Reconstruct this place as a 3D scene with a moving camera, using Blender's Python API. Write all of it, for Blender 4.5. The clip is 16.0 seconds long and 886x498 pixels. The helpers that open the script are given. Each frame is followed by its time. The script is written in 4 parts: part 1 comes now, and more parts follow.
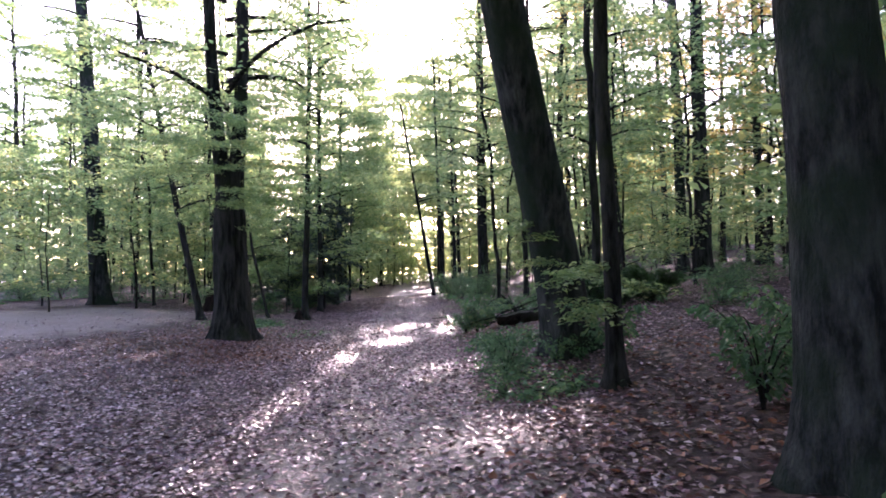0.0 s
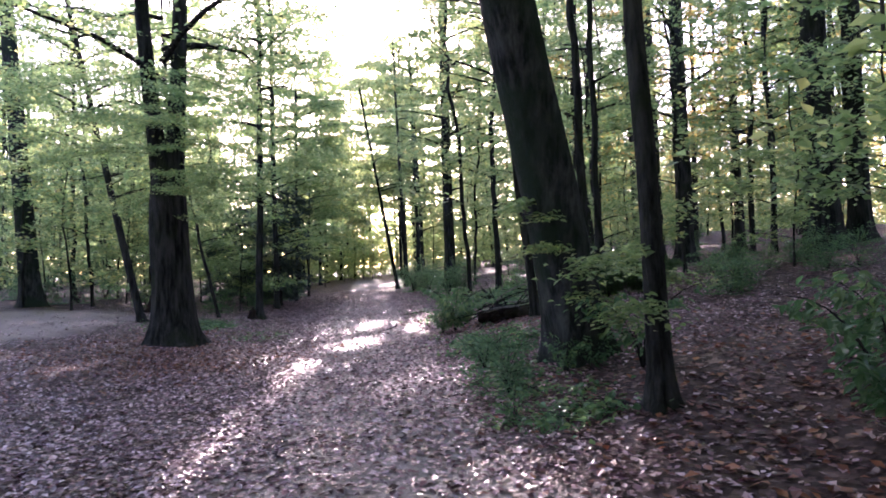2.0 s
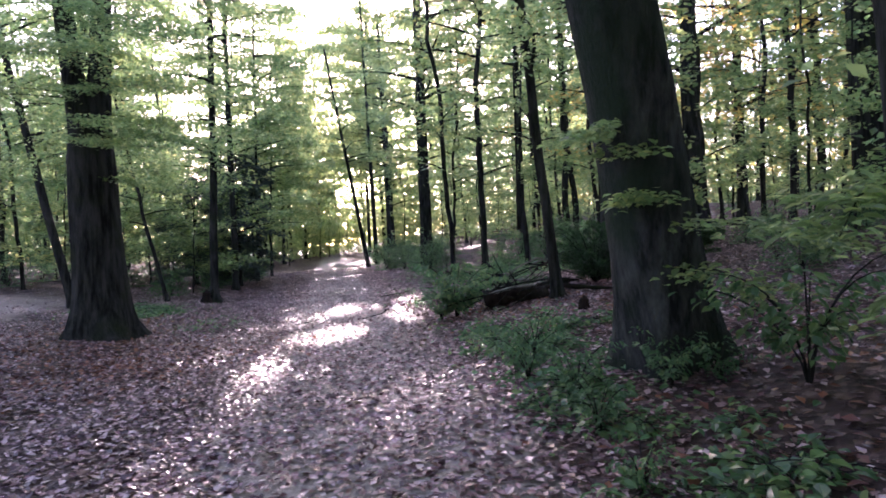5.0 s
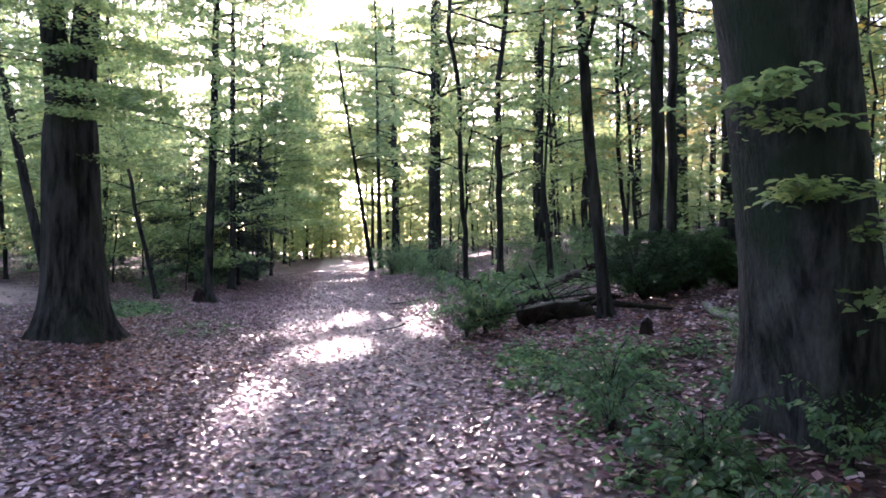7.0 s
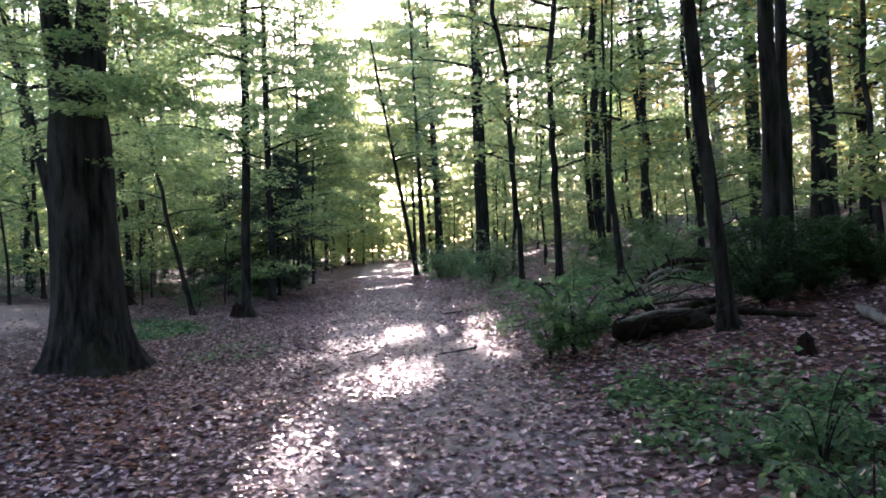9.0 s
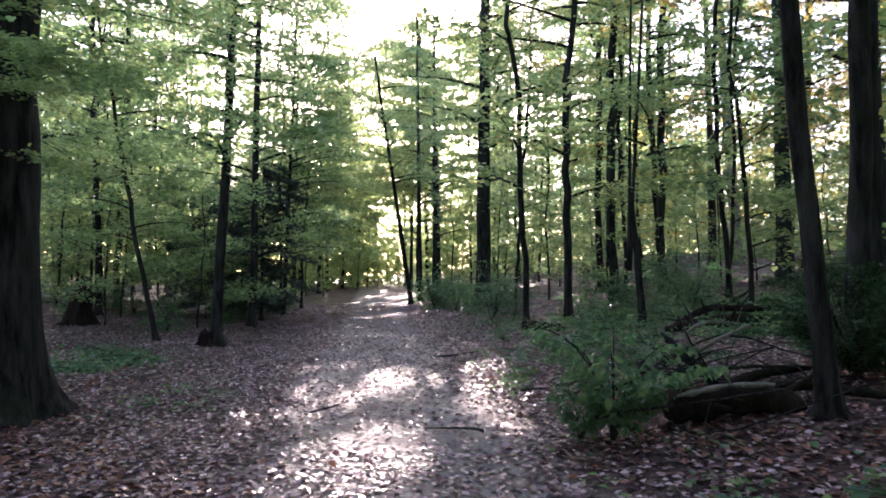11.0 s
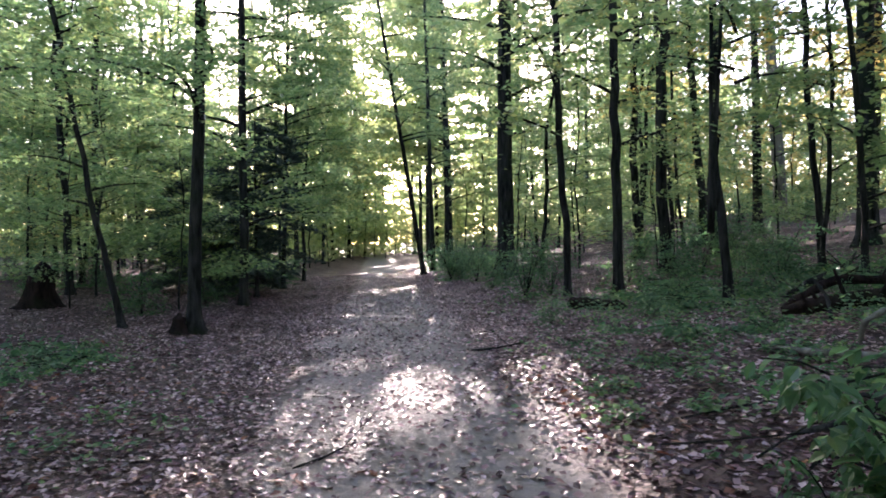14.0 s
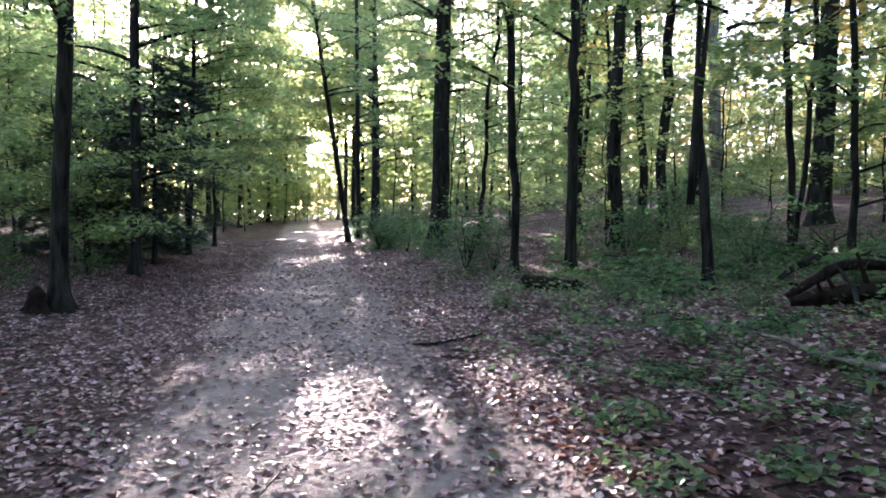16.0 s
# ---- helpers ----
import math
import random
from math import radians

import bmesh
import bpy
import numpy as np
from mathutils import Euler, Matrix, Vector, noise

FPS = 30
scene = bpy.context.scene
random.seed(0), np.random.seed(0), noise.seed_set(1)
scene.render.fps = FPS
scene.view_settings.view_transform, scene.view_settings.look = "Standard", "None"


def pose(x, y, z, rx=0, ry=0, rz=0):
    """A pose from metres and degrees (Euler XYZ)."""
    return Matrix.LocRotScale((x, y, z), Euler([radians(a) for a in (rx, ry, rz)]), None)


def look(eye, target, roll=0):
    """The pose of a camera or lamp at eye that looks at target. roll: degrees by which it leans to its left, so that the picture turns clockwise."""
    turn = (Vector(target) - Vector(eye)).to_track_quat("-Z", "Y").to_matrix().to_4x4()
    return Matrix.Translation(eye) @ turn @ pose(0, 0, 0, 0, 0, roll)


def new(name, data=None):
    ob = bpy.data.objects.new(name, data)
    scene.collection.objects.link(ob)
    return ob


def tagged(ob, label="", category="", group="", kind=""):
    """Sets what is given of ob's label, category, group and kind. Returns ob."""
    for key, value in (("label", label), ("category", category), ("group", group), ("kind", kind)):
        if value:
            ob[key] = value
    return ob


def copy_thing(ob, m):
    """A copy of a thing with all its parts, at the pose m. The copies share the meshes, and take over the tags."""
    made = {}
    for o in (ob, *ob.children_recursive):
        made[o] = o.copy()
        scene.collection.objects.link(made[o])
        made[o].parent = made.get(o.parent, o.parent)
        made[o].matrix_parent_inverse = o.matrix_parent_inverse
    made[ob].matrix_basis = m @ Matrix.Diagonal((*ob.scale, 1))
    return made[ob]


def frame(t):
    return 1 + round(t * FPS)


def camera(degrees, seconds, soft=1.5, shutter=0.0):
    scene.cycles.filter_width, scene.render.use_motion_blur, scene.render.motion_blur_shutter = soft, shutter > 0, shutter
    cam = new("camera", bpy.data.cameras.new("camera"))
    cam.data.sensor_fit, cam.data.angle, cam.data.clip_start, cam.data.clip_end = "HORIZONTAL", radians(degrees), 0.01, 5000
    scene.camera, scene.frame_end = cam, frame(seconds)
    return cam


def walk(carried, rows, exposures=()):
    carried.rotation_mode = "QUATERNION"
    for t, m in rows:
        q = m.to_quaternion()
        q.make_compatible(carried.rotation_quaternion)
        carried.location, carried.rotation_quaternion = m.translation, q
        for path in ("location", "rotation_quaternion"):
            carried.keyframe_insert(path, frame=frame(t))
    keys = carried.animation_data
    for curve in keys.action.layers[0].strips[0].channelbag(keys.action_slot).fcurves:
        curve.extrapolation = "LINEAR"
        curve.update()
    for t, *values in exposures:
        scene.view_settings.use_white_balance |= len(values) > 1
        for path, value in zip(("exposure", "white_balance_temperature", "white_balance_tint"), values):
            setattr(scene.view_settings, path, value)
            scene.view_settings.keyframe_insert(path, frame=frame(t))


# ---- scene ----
# the camera and its walk: seconds, eye x y z, yaw, pitch, roll
cam = camera(69.2, 16.0, soft=1.8)
ROWS = [
    (0.0, 0.164, -0.003, 1.546, -3.12, 2.30, 0.80),
    (0.5, 0.115, 0.469, 1.514, -2.36, 1.14, 0.90),
    (1.0, 0.058, 0.990, 1.527, -6.38, 0.22, 0.63),
    (1.5, 0.088, 1.417, 1.537, -7.18, 3.35, 2.43),
    (2.0, 0.010, 1.819, 1.535, -6.68, 1.55, 1.83),
    (2.5, -0.080, 2.213, 1.524, -9.18, -0.44, -0.74),
    (3.0, -0.112, 2.656, 1.520, -6.49, 1.68, 2.03),
    (3.5, -0.218, 3.121, 1.514, -5.43, 2.34, 0.72),
    (4.0, -0.273, 3.534, 1.504, -5.87, 0.59, 1.02),
    (4.2, -0.208, 3.754, 1.481, -7.33, 0.19, 2.14),
    (6.3, -0.363, 5.565, 1.411, -12.45, -0.90, 0.71),
    (6.5, -0.384, 5.731, 1.407, -12.71, -0.85, 0.61),
    (7.0, -0.360, 6.123, 1.388, -9.78, 0.09, -0.23),
    (7.5, -0.396, 6.549, 1.390, -7.98, -0.19, 1.04),
    (8.0, -0.441, 6.994, 1.392, -11.79, -0.15, -0.40),
    (8.5, -0.447, 7.399, 1.400, -6.19, 1.65, 1.43),
    (8.7, -0.465, 7.562, 1.412, -6.05, 0.20, 2.23),
    (10.8, -0.290, 9.501, 1.514, -8.33, 0.50, -1.15),
    (11.0, -0.277, 9.672, 1.528, -6.51, 2.59, -0.67),
    (11.5, -0.302, 10.176, 1.522, -5.95, 1.66, 0.72),
    (12.0, -0.322, 10.716, 1.545, -10.73, 0.89, -1.02),
    (12.5, -0.305, 11.199, 1.560, -9.13, 4.47, 0.05),
    (13.0, -0.333, 11.724, 1.541, -11.61, 3.88, -1.41),
    (13.5, -0.340, 12.170, 1.529, -10.13, 2.68, 0.17),
    (14.0, -0.343, 12.635, 1.544, -5.93, -0.33, 0.32),
    (14.5, -0.364, 13.159, 1.545, -9.30, 0.46, -0.64),
    (15.0, -0.368, 13.588, 1.503, -8.05, -0.07, -1.25),
    (15.5, -0.335, 14.095, 1.533, -9.22, -1.44, -0.74),
    (16.0, -0.267, 14.627, 1.516, -12.66, -3.15, -1.40),
]
walk(cam, [(t, pose(x, y, z, 90 + pitch, roll, yaw)) for t, x, y, z, yaw, pitch, roll in ROWS],
     exposures=[(0.0, 2.70, 6350, 46), (4.0, 2.70, 6350, 45), (7.3, 3.0, 6350, 45), (8.7, 2.62, 6400, 38),
                (11.0, 2.50, 6500, 34), (12.3, 2.46, 6550, 27), (14.7, 2.70, 6500, 32), (16.0, 2.86, 6450, 33)])

# ---- light: low autumn sun straight down the path ----
SUN_EL, SUN_AZ = radians(17.5), radians(0.4)          # azimuth is turned from +y towards +x
SUN_DIR = Vector((math.sin(SUN_AZ) * math.cos(SUN_EL), math.cos(SUN_AZ) * math.cos(SUN_EL), math.sin(SUN_EL)))
world = bpy.data.worlds.new("sky")
scene.world = world
world.use_nodes = True
wn = world.node_tree
sky = wn.nodes.new("ShaderNodeTexSky")
sky.sky_type, sky.sun_disc = "NISHITA", False
sky.sun_elevation, sky.sun_rotation = SUN_EL, SUN_AZ
sky.dust_density, sky.air_density = 1.2, 1.0
wn.nodes["Background"].inputs["Strength"].default_value = 0.15
wn.links.new(sky.outputs[0], wn.nodes["Background"].inputs["Color"])
sun_data = bpy.data.lights.new("sun", "SUN")
sun_data.energy, sun_data.angle, sun_data.color = 4.5, radians(0.5), (1.0, 0.92, 0.80)
sun = new("sun", sun_data)
sun.matrix_world = look(tuple(SUN_DIR * 100), (0, 0, 0))

RNG = np.random.default_rng(7)


# ---- materials ----
def mat(name):
    m = bpy.data.materials.new(name)
    m.use_nodes = True
    t = m.node_tree
    return m, t, t.nodes["Principled BSDF"], t.nodes["Material Output"]


def node(t, kind, **values):
    n = t.nodes.new(kind)
    for k, v in values.items():
        n.inputs[k.replace("_", " ")].default_value = v
    return n


def ramp(t, source, stops, mode="LINEAR"):
    n = t.nodes.new("ShaderNodeValToRGB")
    n.color_ramp.interpolation = mode
    while len(n.color_ramp.elements) < len(stops):
        n.color_ramp.elements.new(0.5)
    for e, (p, c) in zip(n.color_ramp.elements, stops):
        e.position, e.color = p, (*c, 1.0)
    t.links.new(source, n.inputs[0])
    return n.outputs[0]


def bump(t, height, bsdf, strength, distance):
    b = node(t, "ShaderNodeBump", Strength=strength, Distance=distance)
    t.links.new(height, b.inputs["Height"])
    t.links.new(b.outputs[0], bsdf.inputs["Normal"])


def coords(t, scale=(1, 1, 1)):
    c = t.nodes.new("ShaderNodeTexCoord")
    m = node(t, "ShaderNodeMapping", Scale=scale)
    t.links.new(c.outputs["Object"], m.inputs[0])
    return m.outputs[0]


def mixed(t, fac, a, b, mode="MIX"):
    n = t.nodes.new("ShaderNodeMix")
    n.data_type, n.blend_type = "RGBA", mode
    for s, i in ((fac, 0), (a, 6), (b, 7)):
        if isinstance(s, (int, float)):
            n.inputs[i].default_value = s
        elif isinstance(s, tuple):
            n.inputs[i].default_value = (*s, 1.0)
        else:
            t.links.new(s, n.inputs[i])
    return n.outputs[2]


def bark_material(name, dark, light, moss, moss_amount, stretch=0.16, depth=0.7):
    m, t, b, out = mat(name)
    fine = node(t, "ShaderNodeTexNoise", Scale=9.0, Detail=6.0, Roughness=0.65)
    t.links.new(coords(t, (1, 1, stretch)), fine.inputs[0])
    broad = node(t, "ShaderNodeTexNoise", Scale=1.3, Detail=3.0)
    t.links.new(coords(t), broad.inputs[0])
    rough = node(t, "ShaderNodeTexNoise", Scale=45.0, Detail=3.0)
    t.links.new(coords(t, (1, 1, 0.35)), rough.inputs[0])
    base = ramp(t, fine.outputs[0], [(0.38, dark), (0.64, light)])
    patch = ramp(t, broad.outputs[0], [(0.55 - moss_amount, (0, 0, 0)), (0.72 - moss_amount, (1, 1, 1))])
    t.links.new(mixed(t, patch, base, moss), b.inputs["Base Color"])
    b.inputs["Roughness"].default_value = 0.9
    b.inputs["Specular IOR Level"].default_value = 0.12
    add = node(t, "ShaderNodeMath")
    t.links.new(fine.outputs[0], add.inputs[0])
    t.links.new(rough.outputs[0], add.inputs[1])
    bump(t, add.outputs[0], b, depth, 0.035)
    return m


BARK = bark_material("dark_bark", (0.006, 0.006, 0.006), (0.045, 0.045, 0.044), (0.022, 0.027, 0.016), 0.02)
BARK_BEECH = bark_material("beech_bark", (0.011, 0.012, 0.013), (0.064, 0.068, 0.069), (0.020, 0.031, 0.022), 0.10, 0.30, 0.9)
BARK_PALE = bark_material("pale_bark", (0.11, 0.105, 0.095), (0.26, 0.25, 0.225), (0.10, 0.115, 0.07), -0.05)
BARK_ROTTEN = bark_material("rotten_bark", (0.006, 0.004, 0.004), (0.030, 0.019, 0.017), (0.018, 0.021, 0.012), 0.0)


def leaf_material(name, stops, through_light, gloss=0.45, glow=0.5):
    m, t, b, out = mat(name)
    geo = t.nodes.new("ShaderNodeNewGeometry")
    info = t.nodes.new("ShaderNodeObjectInfo")
    pick = node(t, "ShaderNodeMath")
    pick.operation = "MULTIPLY_ADD"
    t.links.new(info.outputs["Random"], pick.inputs[0])
    pick.inputs[1].default_value = 0.3
    half = node(t, "ShaderNodeMath")
    half.operation = "MULTIPLY"
    t.links.new(geo.outputs["Random Per Island"], half.inputs[0])
    half.inputs[1].default_value = 0.7
    t.links.new(half.outputs[0], pick.inputs[2])
    colour = ramp(t, pick.outputs[0], stops)
    t.links.new(colour, b.inputs["Base Color"])
    b.inputs["Roughness"].default_value = gloss
    tr = t.nodes.new("ShaderNodeBsdfTranslucent")
    t.links.new(mixed(t, 1.0, colour, through_light, "MULTIPLY"), tr.inputs[0])
    mix = t.nodes.new("ShaderNodeMixShader")
    mix.inputs[0].default_value = glow
    t.links.new(b.outputs[0], mix.inputs[1])
    t.links.new(tr.outputs[0], mix.inputs[2])
    t.links.new(mix.outputs[0], out.inputs[0])
    return m


LEAF = leaf_material("beech_leaf", [(0.0, (0.052, 0.098, 0.046)), (0.5, (0.115, 0.175, 0.078)), (0.85, (0.215, 0.25, 0.110)), (1.0, (0.36, 0.31, 0.12))], (3.1, 3.1, 2.8), 0.30, 0.55)
LEAF_GOLD = leaf_material("autumn_leaf", [(0.0, (0.21, 0.21, 0.08)), (0.5, (0.34, 0.28, 0.09)), (1.0, (0.40, 0.25, 0.10))], (2.3, 2.3, 2.1))
LEAF_DARK = leaf_material("shrub_leaf", [(0.0, (0.032, 0.088, 0.046)), (0.6, (0.070, 0.150, 0.075)), (1.0, (0.18, 0.25, 0.11))], (2.0, 2.2, 1.8), 0.28)
# paler leaf for far growth: distance haze put into the colour
LEAF_HAZED = leaf_material("hazed_leaf", [(0.0, (0.13, 0.19, 0.085)), (0.5, (0.23, 0.29, 0.13)), (1.0, (0.36, 0.38, 0.18))], (2.1, 2.1, 1.9), 0.35, 0.6)
YEW = leaf_material("yew_needle", [(0.0, (0.012, 0.036, 0.017)), (0.6, (0.026, 0.080, 0.030)), (1.0, (0.06, 0.145, 0.05))], (1.6, 1.8, 1.2), 0.4, 0.3)
NEEDLE = leaf_material("spruce_needle", [(0.0, (0.022, 0.046, 0.042)), (1.0, (0.065, 0.11, 0.09))], (1.2, 1.2, 1.2), 0.5, 0.2)
LITTER = leaf_material("fallen_leaf", [(0.0, (0.020, 0.008, 0.010)), (0.38, (0.080, 0.029, 0.039)), (0.52, (0.21, 0.095, 0.116)), (0.68, (0.50, 0.33, 0.37)), (0.95, (0.80, 0.65, 0.70)), (1.0, (0.45, 0.17, 0.06))], (1.2, 1.1, 1.0), 0.33, 0.15)


LITTER_RED = leaf_material("red_fallen_leaf", [(0.0, (0.055, 0.016, 0.016)), (0.5, (0.17, 0.055, 0.042)), (0.85, (0.34, 0.13, 0.07)), (1.0, (0.50, 0.22, 0.09))], (1.2, 1.1, 1.0), 0.35, 0.2)


def ground_material():
    m, t, b, out = mat("forest_floor")
    c = t.nodes.new("ShaderNodeTexCoord")
    sep = t.nodes.new("ShaderNodeSeparateXYZ")
    t.links.new(c.outputs["Object"], sep.inputs[0])
    wob = node(t, "ShaderNodeTexNoise", Scale=0.7, Detail=5.0, Roughness=0.65)
    t.links.new(c.outputs["Object"], wob.inputs[0])
    off = node(t, "ShaderNodeMath")
    off.operation = "MULTIPLY_ADD"
    t.links.new(wob.outputs[0], off.inputs[0])
    off.inputs[1].default_value = 1.5
    off.inputs[2].default_value = -0.65
    shifted = node(t, "ShaderNodeMath")
    t.links.new(sep.outputs[0], shifted.inputs[0])
    t.links.new(off.outputs[0], shifted.inputs[1])
    away = node(t, "ShaderNodeMath")
    away.operation = "ABSOLUTE"
    t.links.new(shifted.outputs[0], away.inputs[0])
    half = node(t, "ShaderNodeMath")
    half.operation = "MULTIPLY"
    t.links.new(away.outputs[0], half.inputs[0])
    half.inputs[1].default_value = 0.62
    track = ramp(t, half.outputs[0], [(0.62, (1, 1, 1)), (0.88, (0, 0, 0))])
    stones = node(t, "ShaderNodeTexNoise", Scale=55.0, Detail=5.0, Roughness=0.7)
    t.links.new(c.outputs["Object"], stones.inputs[0])
    damp = node(t, "ShaderNodeTexNoise", Scale=1.1, Detail=4.0)
    t.links.new(c.outputs["Object"], damp.inputs[0])
    gravel = mixed(t, 0.6, ramp(t, stones.outputs[0], [(0.3, (0.11, 0.092, 0.092)), (0.7, (0.37, 0.315, 0.312))]),
                   ramp(t, damp.outputs[0], [(0.35, (0.16, 0.136, 0.133)), (0.65, (0.31, 0.265, 0.262))]))
    cells = node(t, "ShaderNodeTexVoronoi", Scale=16.0)
    t.links.new(c.outputs["Object"], cells.inputs[0])
    cell = t.nodes.new("ShaderNodeSeparateColor")
    t.links.new(cells.outputs["Color"], cell.inputs[0])
    mull = ramp(t, cell.outputs[0], [(0.0, (0.022, 0.011, 0.012)), (0.5, (0.055, 0.029, 0.030)), (0.9, (0.15, 0.092, 0.088)), (1.0, (0.27, 0.185, 0.17))])
    mull = mixed(t, ramp(t, damp.outputs[0], [(0.4, (0, 0, 0)), (0.7, (0.6, 0.6, 0.6))]), mull, (0.042, 0.023, 0.023))
    spot = node(t, "ShaderNodeMapping", Location=(2.5, -2.8, 0.0), Scale=(0.2, 0.125, 0.0))
    t.links.new(c.outputs["Object"], spot.inputs[0])
    far = t.nodes.new("ShaderNodeVectorMath")
    far.operation = "LENGTH"
    t.links.new(spot.outputs[0], far.inputs[0])
    ragged = node(t, "ShaderNodeMath")
    ragged.operation = "MULTIPLY_ADD"
    t.links.new(wob.outputs[0], ragged.inputs[0])
    ragged.inputs[1].default_value = 0.5
    t.links.new(far.outputs["Value"], ragged.inputs[2])
    bare = node(t, "ShaderNodeMath")
    bare.operation = "MULTIPLY"
    t.links.new(ragged.outputs[0], bare.inputs[0])
    bare.inputs[1].default_value = 0.6
    sand = ramp(t, bare.outputs[0], [(0.64, (0.8, 0.8, 0.8)), (0.80, (0, 0, 0))])
    pale = ramp(t, stones.outputs[0], [(0.3, (0.20, 0.145, 0.135)), (0.7, (0.40, 0.325, 0.305))])
    t.links.new(mixed(t, track, mixed(t, sand, mull, pale), gravel), b.inputs["Base Color"])
    t.links.new(ramp(t, damp.outputs[0], [(0.35, (0.6, 0.6, 0.6)), (0.7, (0.85, 0.85, 0.85))]), b.inputs["Roughness"])
    b.inputs["Specular IOR Level"].default_value = 0.25
    high = node(t, "ShaderNodeMath")
    t.links.new(stones.outputs[0], high.inputs[0])
    t.links.new(cells.outputs["Distance"], high.inputs[1])
    bump(t, high.outputs[0], b, 0.8, 0.02)
    return m


GROUND = ground_material()


# ---- mesh helpers ----
def mesh(name, verts, faces, material, smooth=False):
    """A mesh from arrays of corners and four-sided faces."""
    me = bpy.data.meshes.new(name)
    v, f = np.asarray(verts, np.float32).reshape(-1, 3), np.asarray(faces, np.int32).reshape(-1, 4)
    me.vertices.add(len(v))
    me.vertices.foreach_set("co", v.ravel())
    me.loops.add(f.size)
    me.loops.foreach_set("vertex_index", f.ravel())
    me.polygons.add(len(f))
    me.polygons.foreach_set("loop_start", np.arange(0, f.size, 4, dtype=np.int32))
    me.polygons.foreach_set("use_smooth", np.full(len(f), smooth))
    me.materials.append(material)
    me.update(calc_edges=True)
    return me


def part(name, me, parent, label=""):
    ob = new(name, me)
    ob.parent = parent
    return tagged(ob, label)


def tube(points, radii, sides=8, knobs=0.0, rng=None):
    """A tapered tube along points; its corners and faces. The last ring closes to a tip."""
    p, r = np.asarray(points, float), np.asarray(radii, float)
    d = np.gradient(p, axis=0)
    d /= np.linalg.norm(d, axis=1)[:, None] + 1e-9
    ref = np.where(np.abs(d[:, 2:3]) > 0.9, np.array([[1.0, 0, 0]]), np.array([[0, 0, 1.0]]))
    u = np.cross(d, ref)
    u /= np.linalg.norm(u, axis=1)[:, None] + 1e-9
    w = np.cross(d, u)
    a = np.linspace(0, 2 * math.pi, sides, endpoint=False)
    rr = np.repeat(r[:, None], sides, 1)
    if knobs:
        rr = rr * (1 + rng.normal(0, knobs, rr.shape))
    v = p[:, None] + rr[..., None] * (np.cos(a)[None, :, None] * u[:, None] + np.sin(a)[None, :, None] * w[:, None])
    n = len(p)
    i, j = np.meshgrid(np.arange(n - 1), np.arange(sides), indexing="ij")
    k = (j + 1) % sides
    f = np.stack([i * sides + j, i * sides + k, (i + 1) * sides + k, (i + 1) * sides + j], -1).reshape(-1, 4)
    v = v.reshape(-1, 3)
    top = len(v)
    v = np.vstack([v, p[-1:] + d[-1:] * r[-1], p[:1]])
    s = np.arange(0, sides, 2)
    cap = np.stack([(n - 1) * sides + s, (n - 1) * sides + (s + 1) % sides, (n - 1) * sides + (s + 2) % sides, np.full(len(s), top)], -1)
    foot = np.stack([(s + 2) % sides, (s + 1) % sides, s, np.full(len(s), top + 1)], -1)
    return v, np.vstack([f, cap, foot])


def joined(pieces):
    vs, fs, n = [], [], 0
    for v, f in pieces:
        vs.append(v)
        fs.append(f + n)
        n += len(v)
    return np.vstack(vs), np.vstack(fs)


def leaves(centres, size, rng, tilt=0.45, along=None, slim=0.62):
    """One folded, pointed leaf at each centre, roughly level."""
    c = np.asarray(centres, float)
    n = len(c)
    s = size * rng.uniform(0.65, 1.25, n)[:, None]
    yaw = rng.uniform(0, 2 * math.pi, n) if along is None else along + rng.normal(0, 0.7, n)
    up = np.stack([rng.normal(0, tilt, n), rng.normal(0, tilt, n), np.ones(n)], 1)
    up /= np.linalg.norm(up, axis=1)[:, None]
    f = np.stack([np.cos(yaw), np.sin(yaw), rng.normal(-0.15, 0.2, n)], 1)
    f -= up * (f * up).sum(1)[:, None]
    f /= np.linalg.norm(f, axis=1)[:, None]
    g = np.cross(up, f)
    fold = up * s * rng.uniform(0.02, 0.16, n)[:, None]
    v = np.stack([c - f * s * 0.5, c + g * s * slim * 0.5 + fold - f * s * 0.06, c + f * s * 0.5, c - g * s * slim * 0.5 + fold - f * s * 0.06], 1)
    return v.reshape(-1, 3), np.arange(4 * n).reshape(-1, 4)


